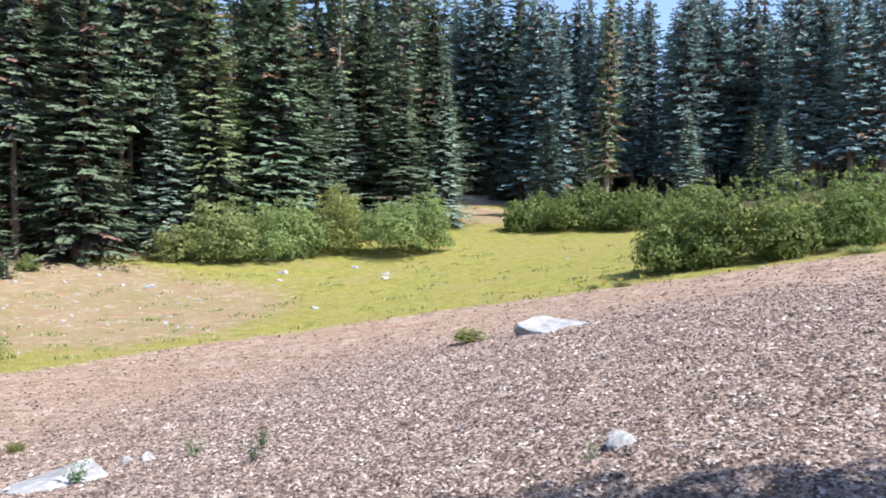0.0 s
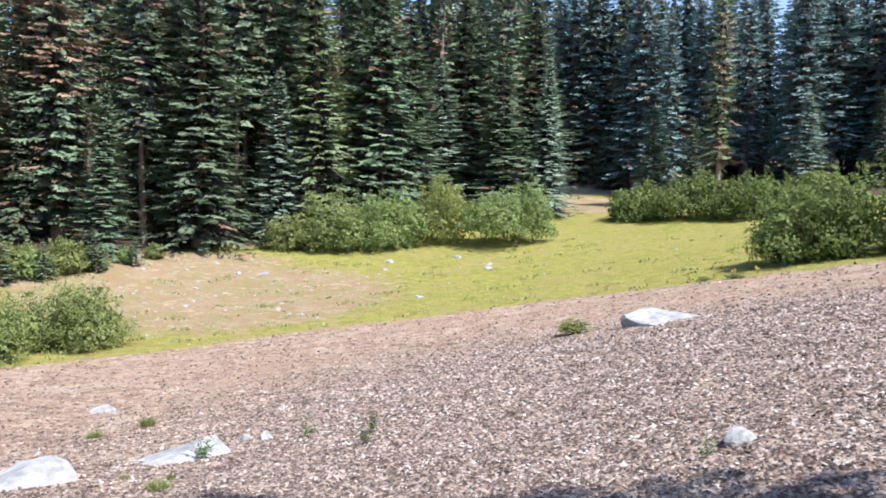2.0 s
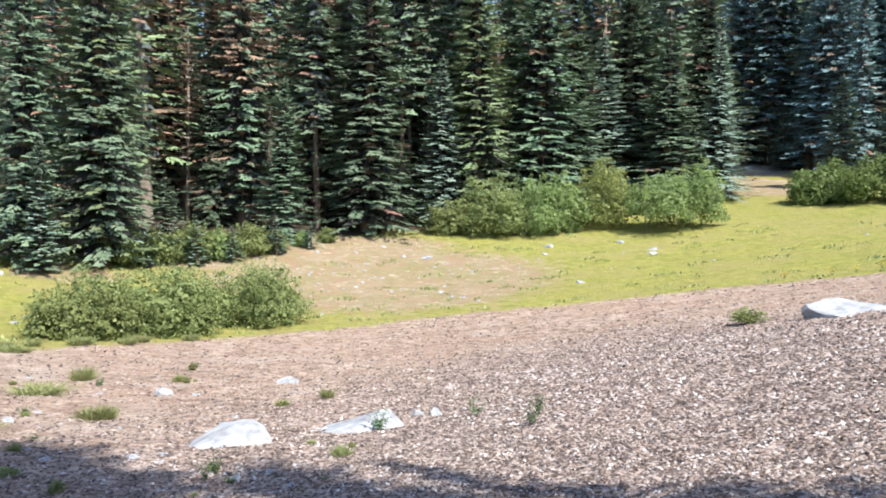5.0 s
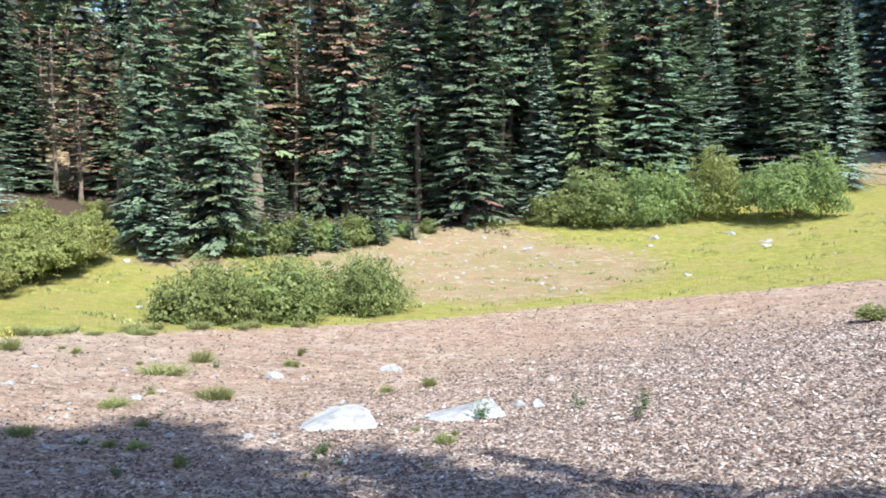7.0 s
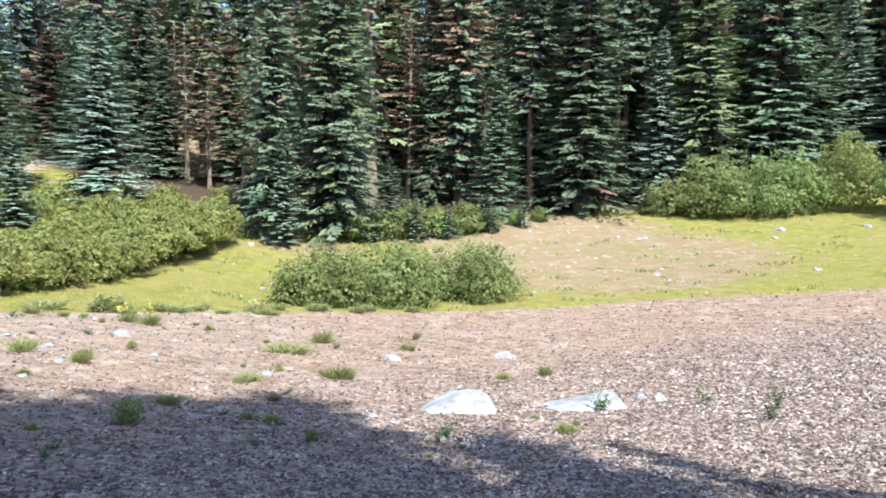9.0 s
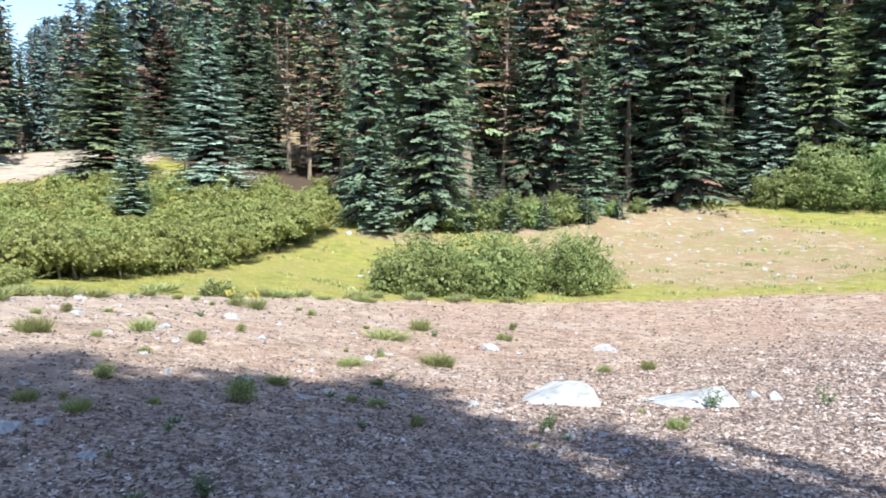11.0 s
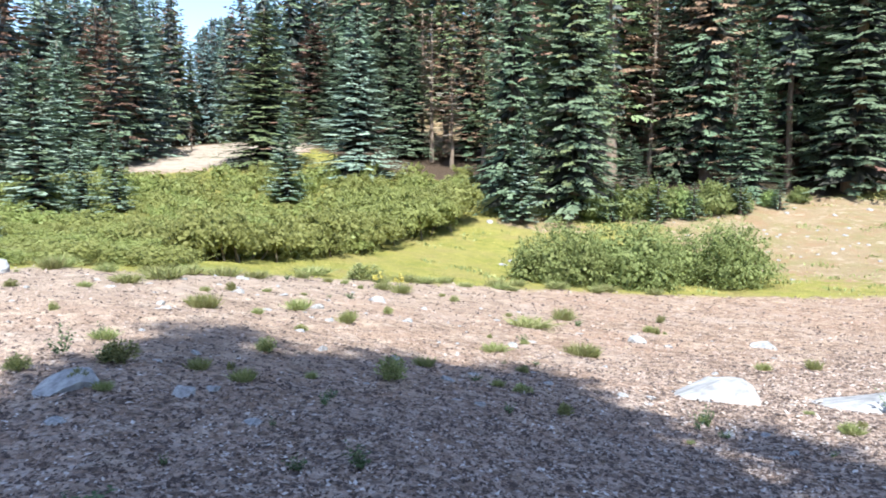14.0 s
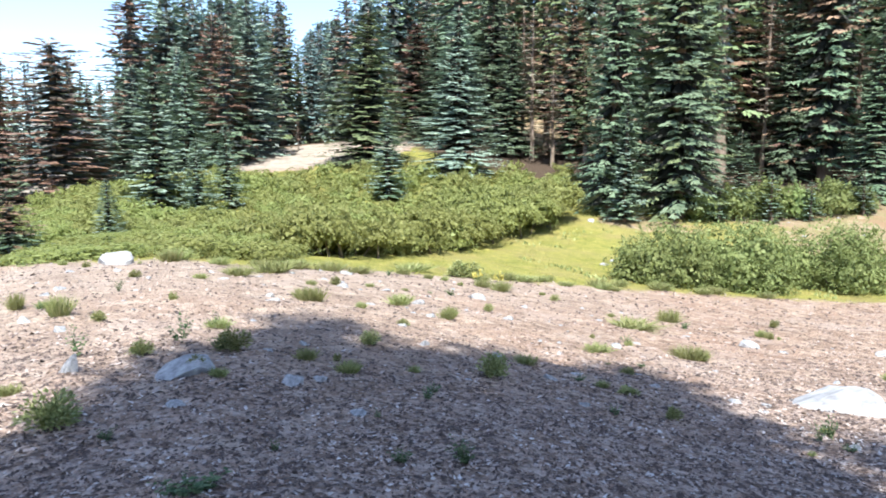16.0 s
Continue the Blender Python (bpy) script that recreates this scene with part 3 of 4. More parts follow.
# many blue firs here: their pale needles stand in for haze on the slope
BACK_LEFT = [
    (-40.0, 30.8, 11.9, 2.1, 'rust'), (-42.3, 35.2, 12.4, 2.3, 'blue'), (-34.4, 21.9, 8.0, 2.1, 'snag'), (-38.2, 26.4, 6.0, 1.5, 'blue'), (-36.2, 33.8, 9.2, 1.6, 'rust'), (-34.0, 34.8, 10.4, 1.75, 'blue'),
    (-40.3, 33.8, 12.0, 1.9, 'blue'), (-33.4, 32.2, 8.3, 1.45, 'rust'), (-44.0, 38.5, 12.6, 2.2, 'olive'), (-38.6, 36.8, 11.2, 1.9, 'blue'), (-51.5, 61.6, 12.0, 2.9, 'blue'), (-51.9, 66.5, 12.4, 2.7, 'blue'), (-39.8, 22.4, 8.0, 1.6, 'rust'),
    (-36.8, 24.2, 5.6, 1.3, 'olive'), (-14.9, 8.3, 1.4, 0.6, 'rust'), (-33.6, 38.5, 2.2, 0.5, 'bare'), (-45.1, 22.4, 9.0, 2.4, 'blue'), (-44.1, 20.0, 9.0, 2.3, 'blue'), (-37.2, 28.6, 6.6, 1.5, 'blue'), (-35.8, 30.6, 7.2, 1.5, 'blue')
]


for rows, wide in ((EDGE_RIGHT, 1.45), (EDGE_MID, 1.3), (EDGE_LEFT, 1.5)):
    for x, y, h, rad, sort in rows:
        conifer(x, y, h, rad * (min(wide, 1.6) if h < 7 else wide), "sapling" if h < 7 else sort)
BARE = [(-7.8, 43.3, 9.5, 2.3, 'bare'), (-16.3, 40.7, 5.5, 2.2, 'bare'), (-18.0, 41.6, 9.0, 2.3, 'bare'), (-5.4, 44.4, 11.0, 2.3, 'bare'), (42.4, 42.5, 20.0, 2.2, 'thin'), (-15.0, 42.6, 7.0, 1.6, 'thin'),
        (-14.2, 43.2, 10.0, 2.2, 'bare'), (-9.3, 44.0, 10.5, 2.2, 'bare'), (-19.4, 43.5, 9.0, 2.2, 'bare')]
for row in BARE:
    conifer(*row)
GAPS = [(52.2, 66.0, 25.0, 4.1, 'green'), (50.0, 70.0, 27.0, 4.2, 'olive'), (-21.9, 62.3, 15.5, 3.2, 'blue'), (-25.0, 59.0, 14.0, 3.1, 'green'), (13.7, 61.0, 20.0, 3.1, 'green'),
        (-17.0, 62.0, 15.5, 3.0, 'olive'), (18.5, 60.0, 20.0, 3.1, 'green'), (-29.0, 62.0, 13.0, 3.0, 'olive'), (40.0, 70.5, 25.0, 3.2, 'green'), (36.0, 74.0, 26.0, 3.2, 'blue'), (44.5, 78.0, 27.0, 3.3, 'green'), (32.0, 67.0, 23.0, 3.0, 'green'),
        (28.5, 64.0, 22.0, 2.9, 'olive'), (50.0, 80.0, 27.0, 3.3, 'blue'), (23.5, 62.5, 22.0, 2.9, 'green'), (25.0, 60.0, 28.0, 2.9, 'green'), (29.5, 61.0, 28.0, 2.9, 'olive'), (21.0, 58.5, 27.0, 2.8, 'rust'), (33.5, 62.0, 27.0, 2.8, 'green'),
        (50.0, 84.0, 27.0, 3.2, 'hazed'), (53.5, 82.0, 27.0, 3.2, 'hazed'), (47.5, 80.5, 27.0, 3.2, 'green'), (57.0, 84.0, 26.0, 3.2, 'hazed'), (54.5, 76.0, 25.0, 3.0, 'hazed'), (64.7, 47.5, 18.4, 2.6, 'hazed'), (70.6, 52.0, 19.5, 2.8, 'tall'), (70.0, 47.9, 18.5, 2.6, 'hazed'), (74.5, 55.5, 20.0, 3.0, 'hazed'), (66.4, 54.0, 20.0, 2.6, 'rust'), (58.0, 68.0, 21.5, 2.8, 'hazed'), (62.5, 63.5, 21.0, 2.8, 'hazed')]
for x, y, h, rad, sort in FAR_RIGHT + BACK_LEFT + GAPS:
    conifer(x, y, h, rad * (1.7 if -46 < x < -30 else 1.4), sort, 1, group="trees on the slope")


# the treeline's height over the bank, in degrees, by direction: open sky shows in two dips
LINE_AZ = [-90, -59, -56, -55.6, -53.2, -52.4, -42.3, -41.6, -41, -40.2, -39.7, -37.4, -36.4]
LINE_EL = [6, 7.0, 7.0, 5.2, 5.4, 12.5, 12.5, 9.3, 8.2, 9.0, 10.0, 10.4, 40]


def under_line(x, y, h):
    """The tree's height, no taller than the treeline in that direction."""
    el = np.interp(math.degrees(math.atan2(x, y)), LINE_AZ, LINE_EL)
    return min(h, 1.49 + math.hypot(x, y) * math.tan(radians(el)) - gz(x, y))


def wood_spots(n, az0, az1, r0, r1, h0, h1, sorts, wide=1.15):
    """Places for n more trees behind the forest's edge."""
    out = []
    for _ in range(n):
        az, r = radians(rng.uniform(az0, az1)), math.sqrt(rng.uniform(r0 * r0, r1 * r1))
        if radians(30.5) < az < radians(38) and r < 82:
            continue
        if r < np.interp(az, WOOD_AZ, WOOD_R) + 3 or (-0.47 < az < -0.25 and r < 62 and rng.random() < 0.6):
            continue
        h = under_line(r * math.sin(az), r * math.cos(az), rng.uniform(h0, h1))
        if h < 3.5:
            continue
        out.append((r * math.sin(az), r * math.cos(az), h, h * rng.uniform(0.11, 0.16) * wide, str(rng.choice(sorts))))
    return out


for row in (wood_spots(70, -30, 34, 43, 60, 15, 22, ["inner", "inner", "inner", "rust", "inner", "thin"])
            + wood_spots(38, 30, 66, 70, 86, 15, 20, ["hazed", "tall", "tall", "tall"])
            # bluish sorts again give this part a painted haze
            + wood_spots(30, -66, -44, 49, 62, 7.5, 10.5, ["hazed", "rust", "blue", "thin"], 1.5)):
    conifer(*row, 1, group="trees in the wood")


def far_wood(spots):
    """The distant wood on the slopes, joined, as one sheet of trees."""
    V, F, I, T, mats, at_v = [], [], [], [], [], 0
    for x, y, h, rad, sort in spots:
        for me in KINDS[sort][3][int(rng.integers(2))]:
            co = np.empty(len(me.vertices) * 3)
            me.vertices.foreach_get("co", co)
            m = np.array(Matrix.LocRotScale((x, y, gz(x, y)), Euler((0, 0, rng.random() * 6.28)), (rad / R0, rad / R0, h / H0)))
            V.append(co.reshape(-1, 3) @ m[:3, :3].T + m[:3, 3])
            tone = np.full(len(me.vertices), 0.5)
            if "bough" in me.attributes:
                me.attributes["bough"].data.foreach_get("value", tone)
            T.append(tone)
            slots = []
            for mt in me.materials:
                if mt not in mats:
                    mats.append(mt)
                slots.append(mats.index(mt))
            F += [tuple(v + at_v for v in p.vertices) for p in me.polygons]
            I += [slots[p.material_index] for p in me.polygons]
            at_v += len(me.vertices)
    joined = mesh_from("far_woods", np.concatenate(V), F, mats, I)
    joined.attributes.new("bough", "FLOAT", "POINT").data.foreach_set("value", np.concatenate(T).astype(np.float32))
    ob = new("far_woods", joined)
    return tagged(ob, "dense dark conifer forest on the far slopes", "forest", kind="stuff")


# the blue-grey sorts carry the haze of distance in their needle colour
far_wood(wood_spots(36, 31, 56, 76, 98, 20, 24, ["hazed", "tall", "hazed"])
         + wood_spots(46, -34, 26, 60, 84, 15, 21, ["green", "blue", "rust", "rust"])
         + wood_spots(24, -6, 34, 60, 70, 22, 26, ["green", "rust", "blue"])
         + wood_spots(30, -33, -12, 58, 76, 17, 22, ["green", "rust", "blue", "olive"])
         + wood_spots(44, 24, 48, 72, 106, 18, 23, ["green", "hazed", "tall", "hazed"])
         + wood_spots(44, 42, 68, 82, 106, 17, 22, ["hazed", "tall", "hazed", "green"])
         # mostly bluish needles, to colour the left slope as if hazy
         + wood_spots(80, -54, -28, 54, 80, 10.5, 14.5, ["hazed", "blue", "hazed", "rust"], 1.7)
         + wood_spots(34, -46, -31, 56, 76, 10, 13, ["blue", "hazed", "olive"], 1.7)
         + wood_spots(16, -68, -50, 62, 80, 8, 10.5, ["hazed", "blue"], 1.6))

# tall firs behind the camera, whose crowns shade the near bank
def shade_fir(across, along, h, rad, sort="shade"):
    """A fir whose tip's shadow falls at this place, across and along the light's way over the bank."""
    way = Vector((-sun_way.x, -sun_way.y)).normalized()
    tip = Vector((way.y, -way.x)) * across + way * along
    foot = tip.copy()
    for _ in range(4):
        drop = h + gz(foot.x, foot.y) - gz(tip.x, tip.y)
        foot = tip - way * drop / math.tan(radians(SUN_EL))
    return conifer(foot.x, foot.y, h, rad, sort, group="trees behind the bank")


for row in ((-1.0, 7.5, 17.5, 1.55), (0.4, 7.3, 18.0, 1.7), (1.95, 7.8, 17.0, 1.25), (3.0, 5.8, 16.0, 1.2), (0.5, 3.5, 16.0, 2.4), (1.9, 3.2, 16.5, 2.2), (1.2, 5.4, 17.5, 1.8), (2.7, 3.9, 15.0, 1.5), (-0.35, 6.9, 16.0, 1.7), (1.2, 7.1, 15.0, 1.6), (-0.4, 4.6, 17.0, 2.3), (-1.7, 5.7, 15.0, 1.25)):
    shade_fir(*row)
shade_fir(4.0, 4.9, 13.0, 1.0, "thin")


# ---- shrubs ----
def leaf_cloud(seed, lobes, n, size, spread=0.16, up=0.5, low=-0.75):
    """Leaves on domed clumps that stand out of rounded lobes (centre x, y, z, radius x, y, z), with gaps between the clumps."""
    g = np.random.default_rng(seed)
    lobes = np.array(lobes, float)
    area = (lobes[:, 3] * lobes[:, 4] * lobes[:, 5]) ** 0.67
    clumps = max(8, n // 34)
    pick = g.choice(len(lobes), clumps, p=area / area.sum())
    d = unit(g.normal(0, 1, (clumps, 3)))
    d[:, 2] = np.where(d[:, 2] < low, -d[:, 2] * g.random(clumps), d[:, 2])
    d = unit(d)
    cc = lobes[pick, :3] + d * (0.90 + g.normal(0, 0.09, clumps))[:, None] * lobes[pick, 3:]
    grown = spread * g.uniform(0.75, 1.7, clumps)
    own = np.arange(n) % clumps
    # a leaf lies on the outer side of its clump
    e = unit(g.normal(0, 1, (n, 3)) + d[own] * 0.9 + np.array([0, 0, 0.55]))
    p = cc[own] + e * (grown[own] * (0.75 + 0.35 * g.random(n)))[:, None] * np.array([1.15, 1.15, 0.8])
    shoot = (g.random(clumps) < 0.20) & (d[:, 2] > 0.1)
    t = g.random(n)[:, None] * g.uniform(1.0, 2.3, clumps)[own][:, None]
    tall = spread * 1.5 * unit(d * 0.8 + np.array([0, 0, 1.0]) + g.normal(0, 0.25, (clumps, 3)))
    p = np.where(shoot[own][:, None], cc[own] + tall[own] * t + g.normal(0, spread * 0.22, (n, 3)), p)
    p[:, 2] = np.maximum(p[:, 2], 0.04)
    way = unit(e * 0.5 + g.normal(0, 0.7, (n, 3)))
    nm = unit(np.array([0, 0, 1.1 * up]) + e * 0.9 + g.normal(0, 0.25, (n, 3)))
    ln = size * (0.6 + 0.8 * g.random(n))
    # sparse leaves deeper in the crown
    k = n // 4
    q = g.choice(len(lobes), k, p=area / area.sum())
    o = unit(g.normal(0, 1, (k, 3)))
    o[:, 2] = np.where(o[:, 2] < low - 0.1, -o[:, 2], o[:, 2])
    pi = lobes[q, :3] + o * (0.72 + 0.08 * g.normal(0, 1, k))[:, None] * lobes[q, 3:]
    pi[:, 2] = np.maximum(pi[:, 2], 0.05)
    wi = unit(np.cross(o, g.normal(0, 1, (k, 3))) + g.normal(0, 0.2, (k, 3)))
    li = size * 1.9 * (0.7 + 0.6 * g.random(k))
    return feathers(np.concatenate([p, pi]), np.concatenate([way, wi]), np.concatenate([ln, li]), np.concatenate([ln * 0.33, li * 0.4]),
                    np.concatenate([nm, unit(o + g.normal(0, 0.22, (k, 3)))]))


def stem_meshes(seed, lobes, n):
    g = np.random.default_rng(seed)
    out = []
    for k in range(n):
        q = lobes[k % len(lobes)]
        b = np.array([q[0] * 0.85 + g.normal(0, 0.15) * q[3], q[1] + g.normal(0, 0.2) * q[4], -0.15])
        t = np.array([q[0], q[1], q[2]]) + unit(g.normal(0, 1, 3) * [1, 1, 0.4] + [0, 0, 0.8]) * np.array(q[3:]) * 0.8
        m = b * 0.55 + t * 0.45 + [0, 0, 0.12 * q[5]]
        out.append(mesh_from("stem", *tube([b, m, t], [0.035, 0.024, 0.006], 5), [M_STEM]))
    return out


def shrub_meshes(seed, lobes, n, size, material, stems, spread=0.16, low=-0.75):
    v, f = leaf_cloud(seed, lobes, n, size, spread, low=low)
    return [mesh_from("foliage", v, f, [material])] + stem_meshes(seed, lobes, stems)


def shrub(name, meshes, m, label, category="bush", group=""):
    if len(meshes) == 1:
        ob = new(name, meshes[0])
        ob.matrix_world = m
        return tagged(ob, label, category, group)
    ob = empty(name, m)
    part("foliage", meshes[0], ob)
    for me in meshes[1:]:
        part("stem", me, ob, "thin grey-brown stem")
    return tagged(ob, label, category, group)


def at(x, y, rz=0.0, s=1.0, sink=0.05):
    sc = s if isinstance(s, tuple) else (s, s, s)
    return Matrix.LocRotScale((x, y, gz(x, y) - sink), Euler((0, 0, rz)), sc)


def lobes_line(seed, length, depth, height, n, taper=0.7, lift=0.0):
    """Overlapping mounds along the x axis, for a long bush."""
    g = np.random.default_rng(seed)
    out = []
    for k in range(n):
        t = (k + 0.5) / n * 2 - 1
        hh = height * (1 - (1 - taper) * abs(t) ** 1.5) * g.uniform(0.72, 1.06)
        rx = length / n * g.uniform(0.8, 1.12)
        side = (1 if k % 2 else -1) * g.uniform(0.05, 0.24) * depth
        out.append((t * length * 0.5 * (1 - 0.6 / n) + g.normal(0, 0.12) * rx, side, hh * (0.46 + lift), rx, depth * g.uniform(0.34, 0.48), hh * (0.5 - 0.8 * lift)))
    # smaller clumps that stand out of the mounds
    for q in list(out):
        for _ in range(4):
            e = unit(g.normal(0, 1, 3) + np.array([0, 0, 0.45]))
            e[2] = abs(e[2])
            k = g.uniform(0.28, 0.46)
            r = min(q[3], q[4], q[5]) * k
            out.append((q[0] + e[0] * q[3] * 0.82, q[1] + e[1] * q[4] * 0.82, max(r, q[2] + e[2] * q[5] * 0.82), r * 1.15, r * 1.15, r * 1.25))
    return out


def long_bush(x0, y0, x1, y1, depth, height, n_lobes, leaves, size, material, label, seed, taper=0.7, spread=0.16, low=-0.92):
    ln = math.hypot(x1 - x0, y1 - y0)
    lobes = lobes_line(seed, ln, depth, height, n_lobes, taper, 0.10 if low > -0.5 else 0.0)
    me = shrub_meshes(seed, lobes, leaves, size, material, n_lobes * 3, spread, low)
    cx, cy = (x0 + x1) / 2, (y0 + y1) / 2
    b = shrub("willow_bush", me, at(cx, cy, math.atan2(y1 - y0, x1 - x0)), label, group="bushes round the meadow")
    # lay the lobes on sloping ground
    slope = (gz(x1, y1) - gz(x0, y0)) / ln
    sh = Matrix(((1, 0, 0, 0), (0, 1, 0, 0), (slope, 0, 1, 0), (0, 0, 0, 1)))
    for me_ in me:
        me_.transform(sh)
    return b


def round_bush(x, y, w, h, n, size, material, label, seed, depth=0.8, spread=0.18, lift=0.0):
    """One domed bush: a main mass with smaller domes leaning out of it."""
    g = np.random.default_rng(seed)
    lobes = [(0, 0, h * (0.44 + lift), w * 0.38, w * depth * 0.38, h * (0.47 - 0.8 * lift))]
    for k in range(9):
        a = k * 0.7 + g.normal(0, 0.2)
        out, hh = g.uniform(0.2, 0.34), h * g.uniform(0.5, 1.04 if k % 3 else 0.8)
        r = w * g.uniform(0.13, 0.22)
        top = max(hh - r, r * 0.6)
        lobes.append((math.cos(a) * w * out, math.sin(a) * w * depth * out, max(top, lift * h * 1.6), r, r, r * g.uniform(0.8, 1.1)))
        if hh > 0.6 * h and lift == 0:
            lobes.append((math.cos(a) * w * (out + 0.05), math.sin(a) * w * depth * (out + 0.05), h * 0.24, r * 1.1, r * 1.1, h * 0.24))
    me = shrub_meshes(seed, lobes, n, size, material, 7, spread, -0.92 if lift == 0 else -0.5)
    return shrub("willow_bush", me, at(x, y, g.random() * 6.28 if depth > 0.9 else math.atan2(-x, y), sink=0.12), label, group="bushes round the meadow")


# the bush at the foot of the bank grows in three parts
round_bush(-5.2, 21.0, 3.0, 1.75, 11000, 0.068, M_BROAD, "low grey-green willow bush at the foot of the bank", 21, 0.9, 0.14)
round_bush(-3.4, 22.6, 3.3, 2.0, 13000, 0.068, M_BROAD, "grey-green willow bush with dark gaps at its base", 121, 0.9, 0.14)
round_bush(-1.2, 24.7, 4.5, 2.2, 17500, 0.07, M_BROAD, "broad grey-green willow bush with upright shoots", 221, 0.8, 0.15)
# the bushes in the meadow
round_bush(9.9, 43.0, 2.9, 2.3, 4500, 0.11, M_BROAD, "small pale grey-green willow bush with bare twigs", 22, 0.95, 0.18)
round_bush(12.3, 42.4, 5.0, 3.6, 9000, 0.115, M_WILLOW, "rounded green willow bush in the meadow", 122, 0.9, 0.24)
round_bush(15.5, 42.2, 4.9, 3.8, 9500, 0.115, M_WILLOW, "rounded green willow bush in the meadow", 222, 0.9, 0.24)
round_bush(18.9, 42.6, 5.2, 3.9, 9500, 0.115, M_THICKET, "tall yellow-green willow bush behind its neighbours", 322, 0.9, 0.24)
round_bush(22.6, 39.2, 6.4, 3.7, 11500, 0.115, M_WILLOW, "domed yellow-topped willow bush shading the grass", 23, 0.9, 0.22, 0.03)
for k, (x, y, w, h) in enumerate(((34.2, 41.6, 4.8, 2.8), (36.0, 38.6, 5.4, 3.2), (37.8, 35.2, 5.2, 3.1), (39.4, 31.8, 5.2, 3.2))):
    round_bush(x, y, w, h, 6500, 0.14, M_WILLOW_DARK, "dark green willow bush along the far meadow", 24 + 100 * k, 0.9, 0.24)
for k, (x, y, w, h, n) in enumerate(((24.1, 19.7, 4.4, 3.2, 9500), (26.3, 18.1, 5.0, 3.9, 11000), (29.3, 16.3, 4.6, 3.3, 9000), (32.4, 15.3, 4.8, 3.2, 7000))):
    round_bush(x, y, w, h, n, 0.105, M_WILLOW_DARK, "large dark willow bush on the bank's shoulder", 25 + 100 * k, 0.9, 0.2)

# young growth in front of the firs
YOUNG = [shrub_meshes(60 + k, [(0, 0, 0.55, 0.7, 0.7, 0.6), (0.5, 0.2, 0.4, 0.5, 0.5, 0.45)], 2400, 0.12, M_WILLOW, 0) for k in range(2)]
for x, y, s in ((-6.6, 34.7, 1.2), (-5.3, 35.1, 1.05), (-4.3, 35.9, 1.3), (-3.0, 36.6, 1.1), (-1.6, 37.5, 1.15), (-0.6, 38.7, 0.8), (0.9, 39.9, 0.6), (2.4, 41.0, 0.6)):
    shrub("young_willow", YOUNG[int(rng.integers(2))], at(x, y, rng.random() * 6, s), "low grey-green shrub in front of the firs", "shrub", "low shrubs along the wood")

for x, y, h in ((-3.9, 35.2, 2.2), (-2.4, 36.2, 1.8), (-0.4, 38.0, 2.0), (1.4, 39.4, 1.5), (-5.9, 34.3, 1.6)):
    conifer(x, y, h, h * 0.36, "seedling", group="young firs before the wood")

# the willow thicket
THICK = [shrub_meshes(80 + k, [(0, 0, 0.8, 1.05, 1.05, 0.9), (0.7, 0.3, 0.65, 0.75, 0.75, 0.75), (-0.6, -0.5, 0.7, 0.8, 0.7, 0.75)], 1050, 0.125, M_THICKET, 0) for k in range(4)]


THICK_NEAR = [shrub_meshes(90 + k, [(0, 0, 0.8, 1.05, 1.05, 0.9), (0.7, 0.3, 0.65, 0.75, 0.75, 0.75), (-0.6, -0.5, 0.7, 0.8, 0.7, 0.75)], 1750, 0.10, M_THICKET, 0) for k in range(4)]


def thicket_edge(y):
    """The thicket's border towards the meadow and the bank."""
    return np.interp(y, [6.5, 8, 10.2, 13, 20, 29, 33, 38, 42], [-11.9, -10.6, -9.5, -10.9, -11.5, -11.6, -12.2, -13.8, -16])


SAPLINGS = [row[:2] for row in EDGE_LEFT + BACK_LEFT if row[2] < 7 and math.hypot(row[0], row[1]) < 40]


def by_sapling(x, y):
    """How high the willows grow: none close before a young fir, low ones further down the slope from it."""
    grow = 1.0
    for sx, sy in SAPLINGS:
        d = math.hypot(sx, sy)
        before, beside = d - (x * sx + y * sy) / d, abs(x * sy - y * sx) / d
        if -0.5 < before < 2.2 and beside < 0.75:
            return 0.0
        if 0 < before < 9 and beside < 1.1:
            grow = 0.62
    return grow


def build_thicket():
    """Rows of shrubs, low by the bank and taller towards the wood."""
    y = 6.5
    while y < 43:
        step = 0.88 + 0.026 * (y - 6)
        x = float(thicket_edge(y)) - 0.7 + rng.normal(0, 0.2)
        while x > -44:
            px, py = x + rng.normal(0, 0.25), y + rng.normal(0, 0.25)
            d, az = math.hypot(px, py), math.atan2(px, py)
            if rim(az) + 0.3 < d < min(44.0, float(np.interp(az, WOOD_AZ, WOOD_R)) + 2.5) and az > -1.16 and by_sapling(px, py) > 0 and d < np.interp(az, [-1.16, -1.0, -0.85, -0.62, -0.52], [29, 37, 39, 38.5, 41]):
                front = px > float(thicket_edge(py)) - 1.9 and py > 12.0
                w = (0.52 + 0.009 * (d - 13)) * rng.uniform(0.85, 1.2)
                h = (0.58 if front else min(0.62, 0.26 + 0.021 * (d - 14))) * rng.uniform(0.8, 1.25) * by_sapling(px, py)
                shrub("thicket_willow", (THICK_NEAR if d < 23 else THICK)[int(rng.integers(4))], at(px, py, rng.random() * 6.28, (w, w, h), 0.06),
                      "bright yellow-green willow shrub in a dense thicket", "shrub", "willow thicket")
            x -= step * rng.uniform(0.9, 1.2) * (1.05 + 0.022 * max(0.0, d - 14))
        y += step


build_thicket()
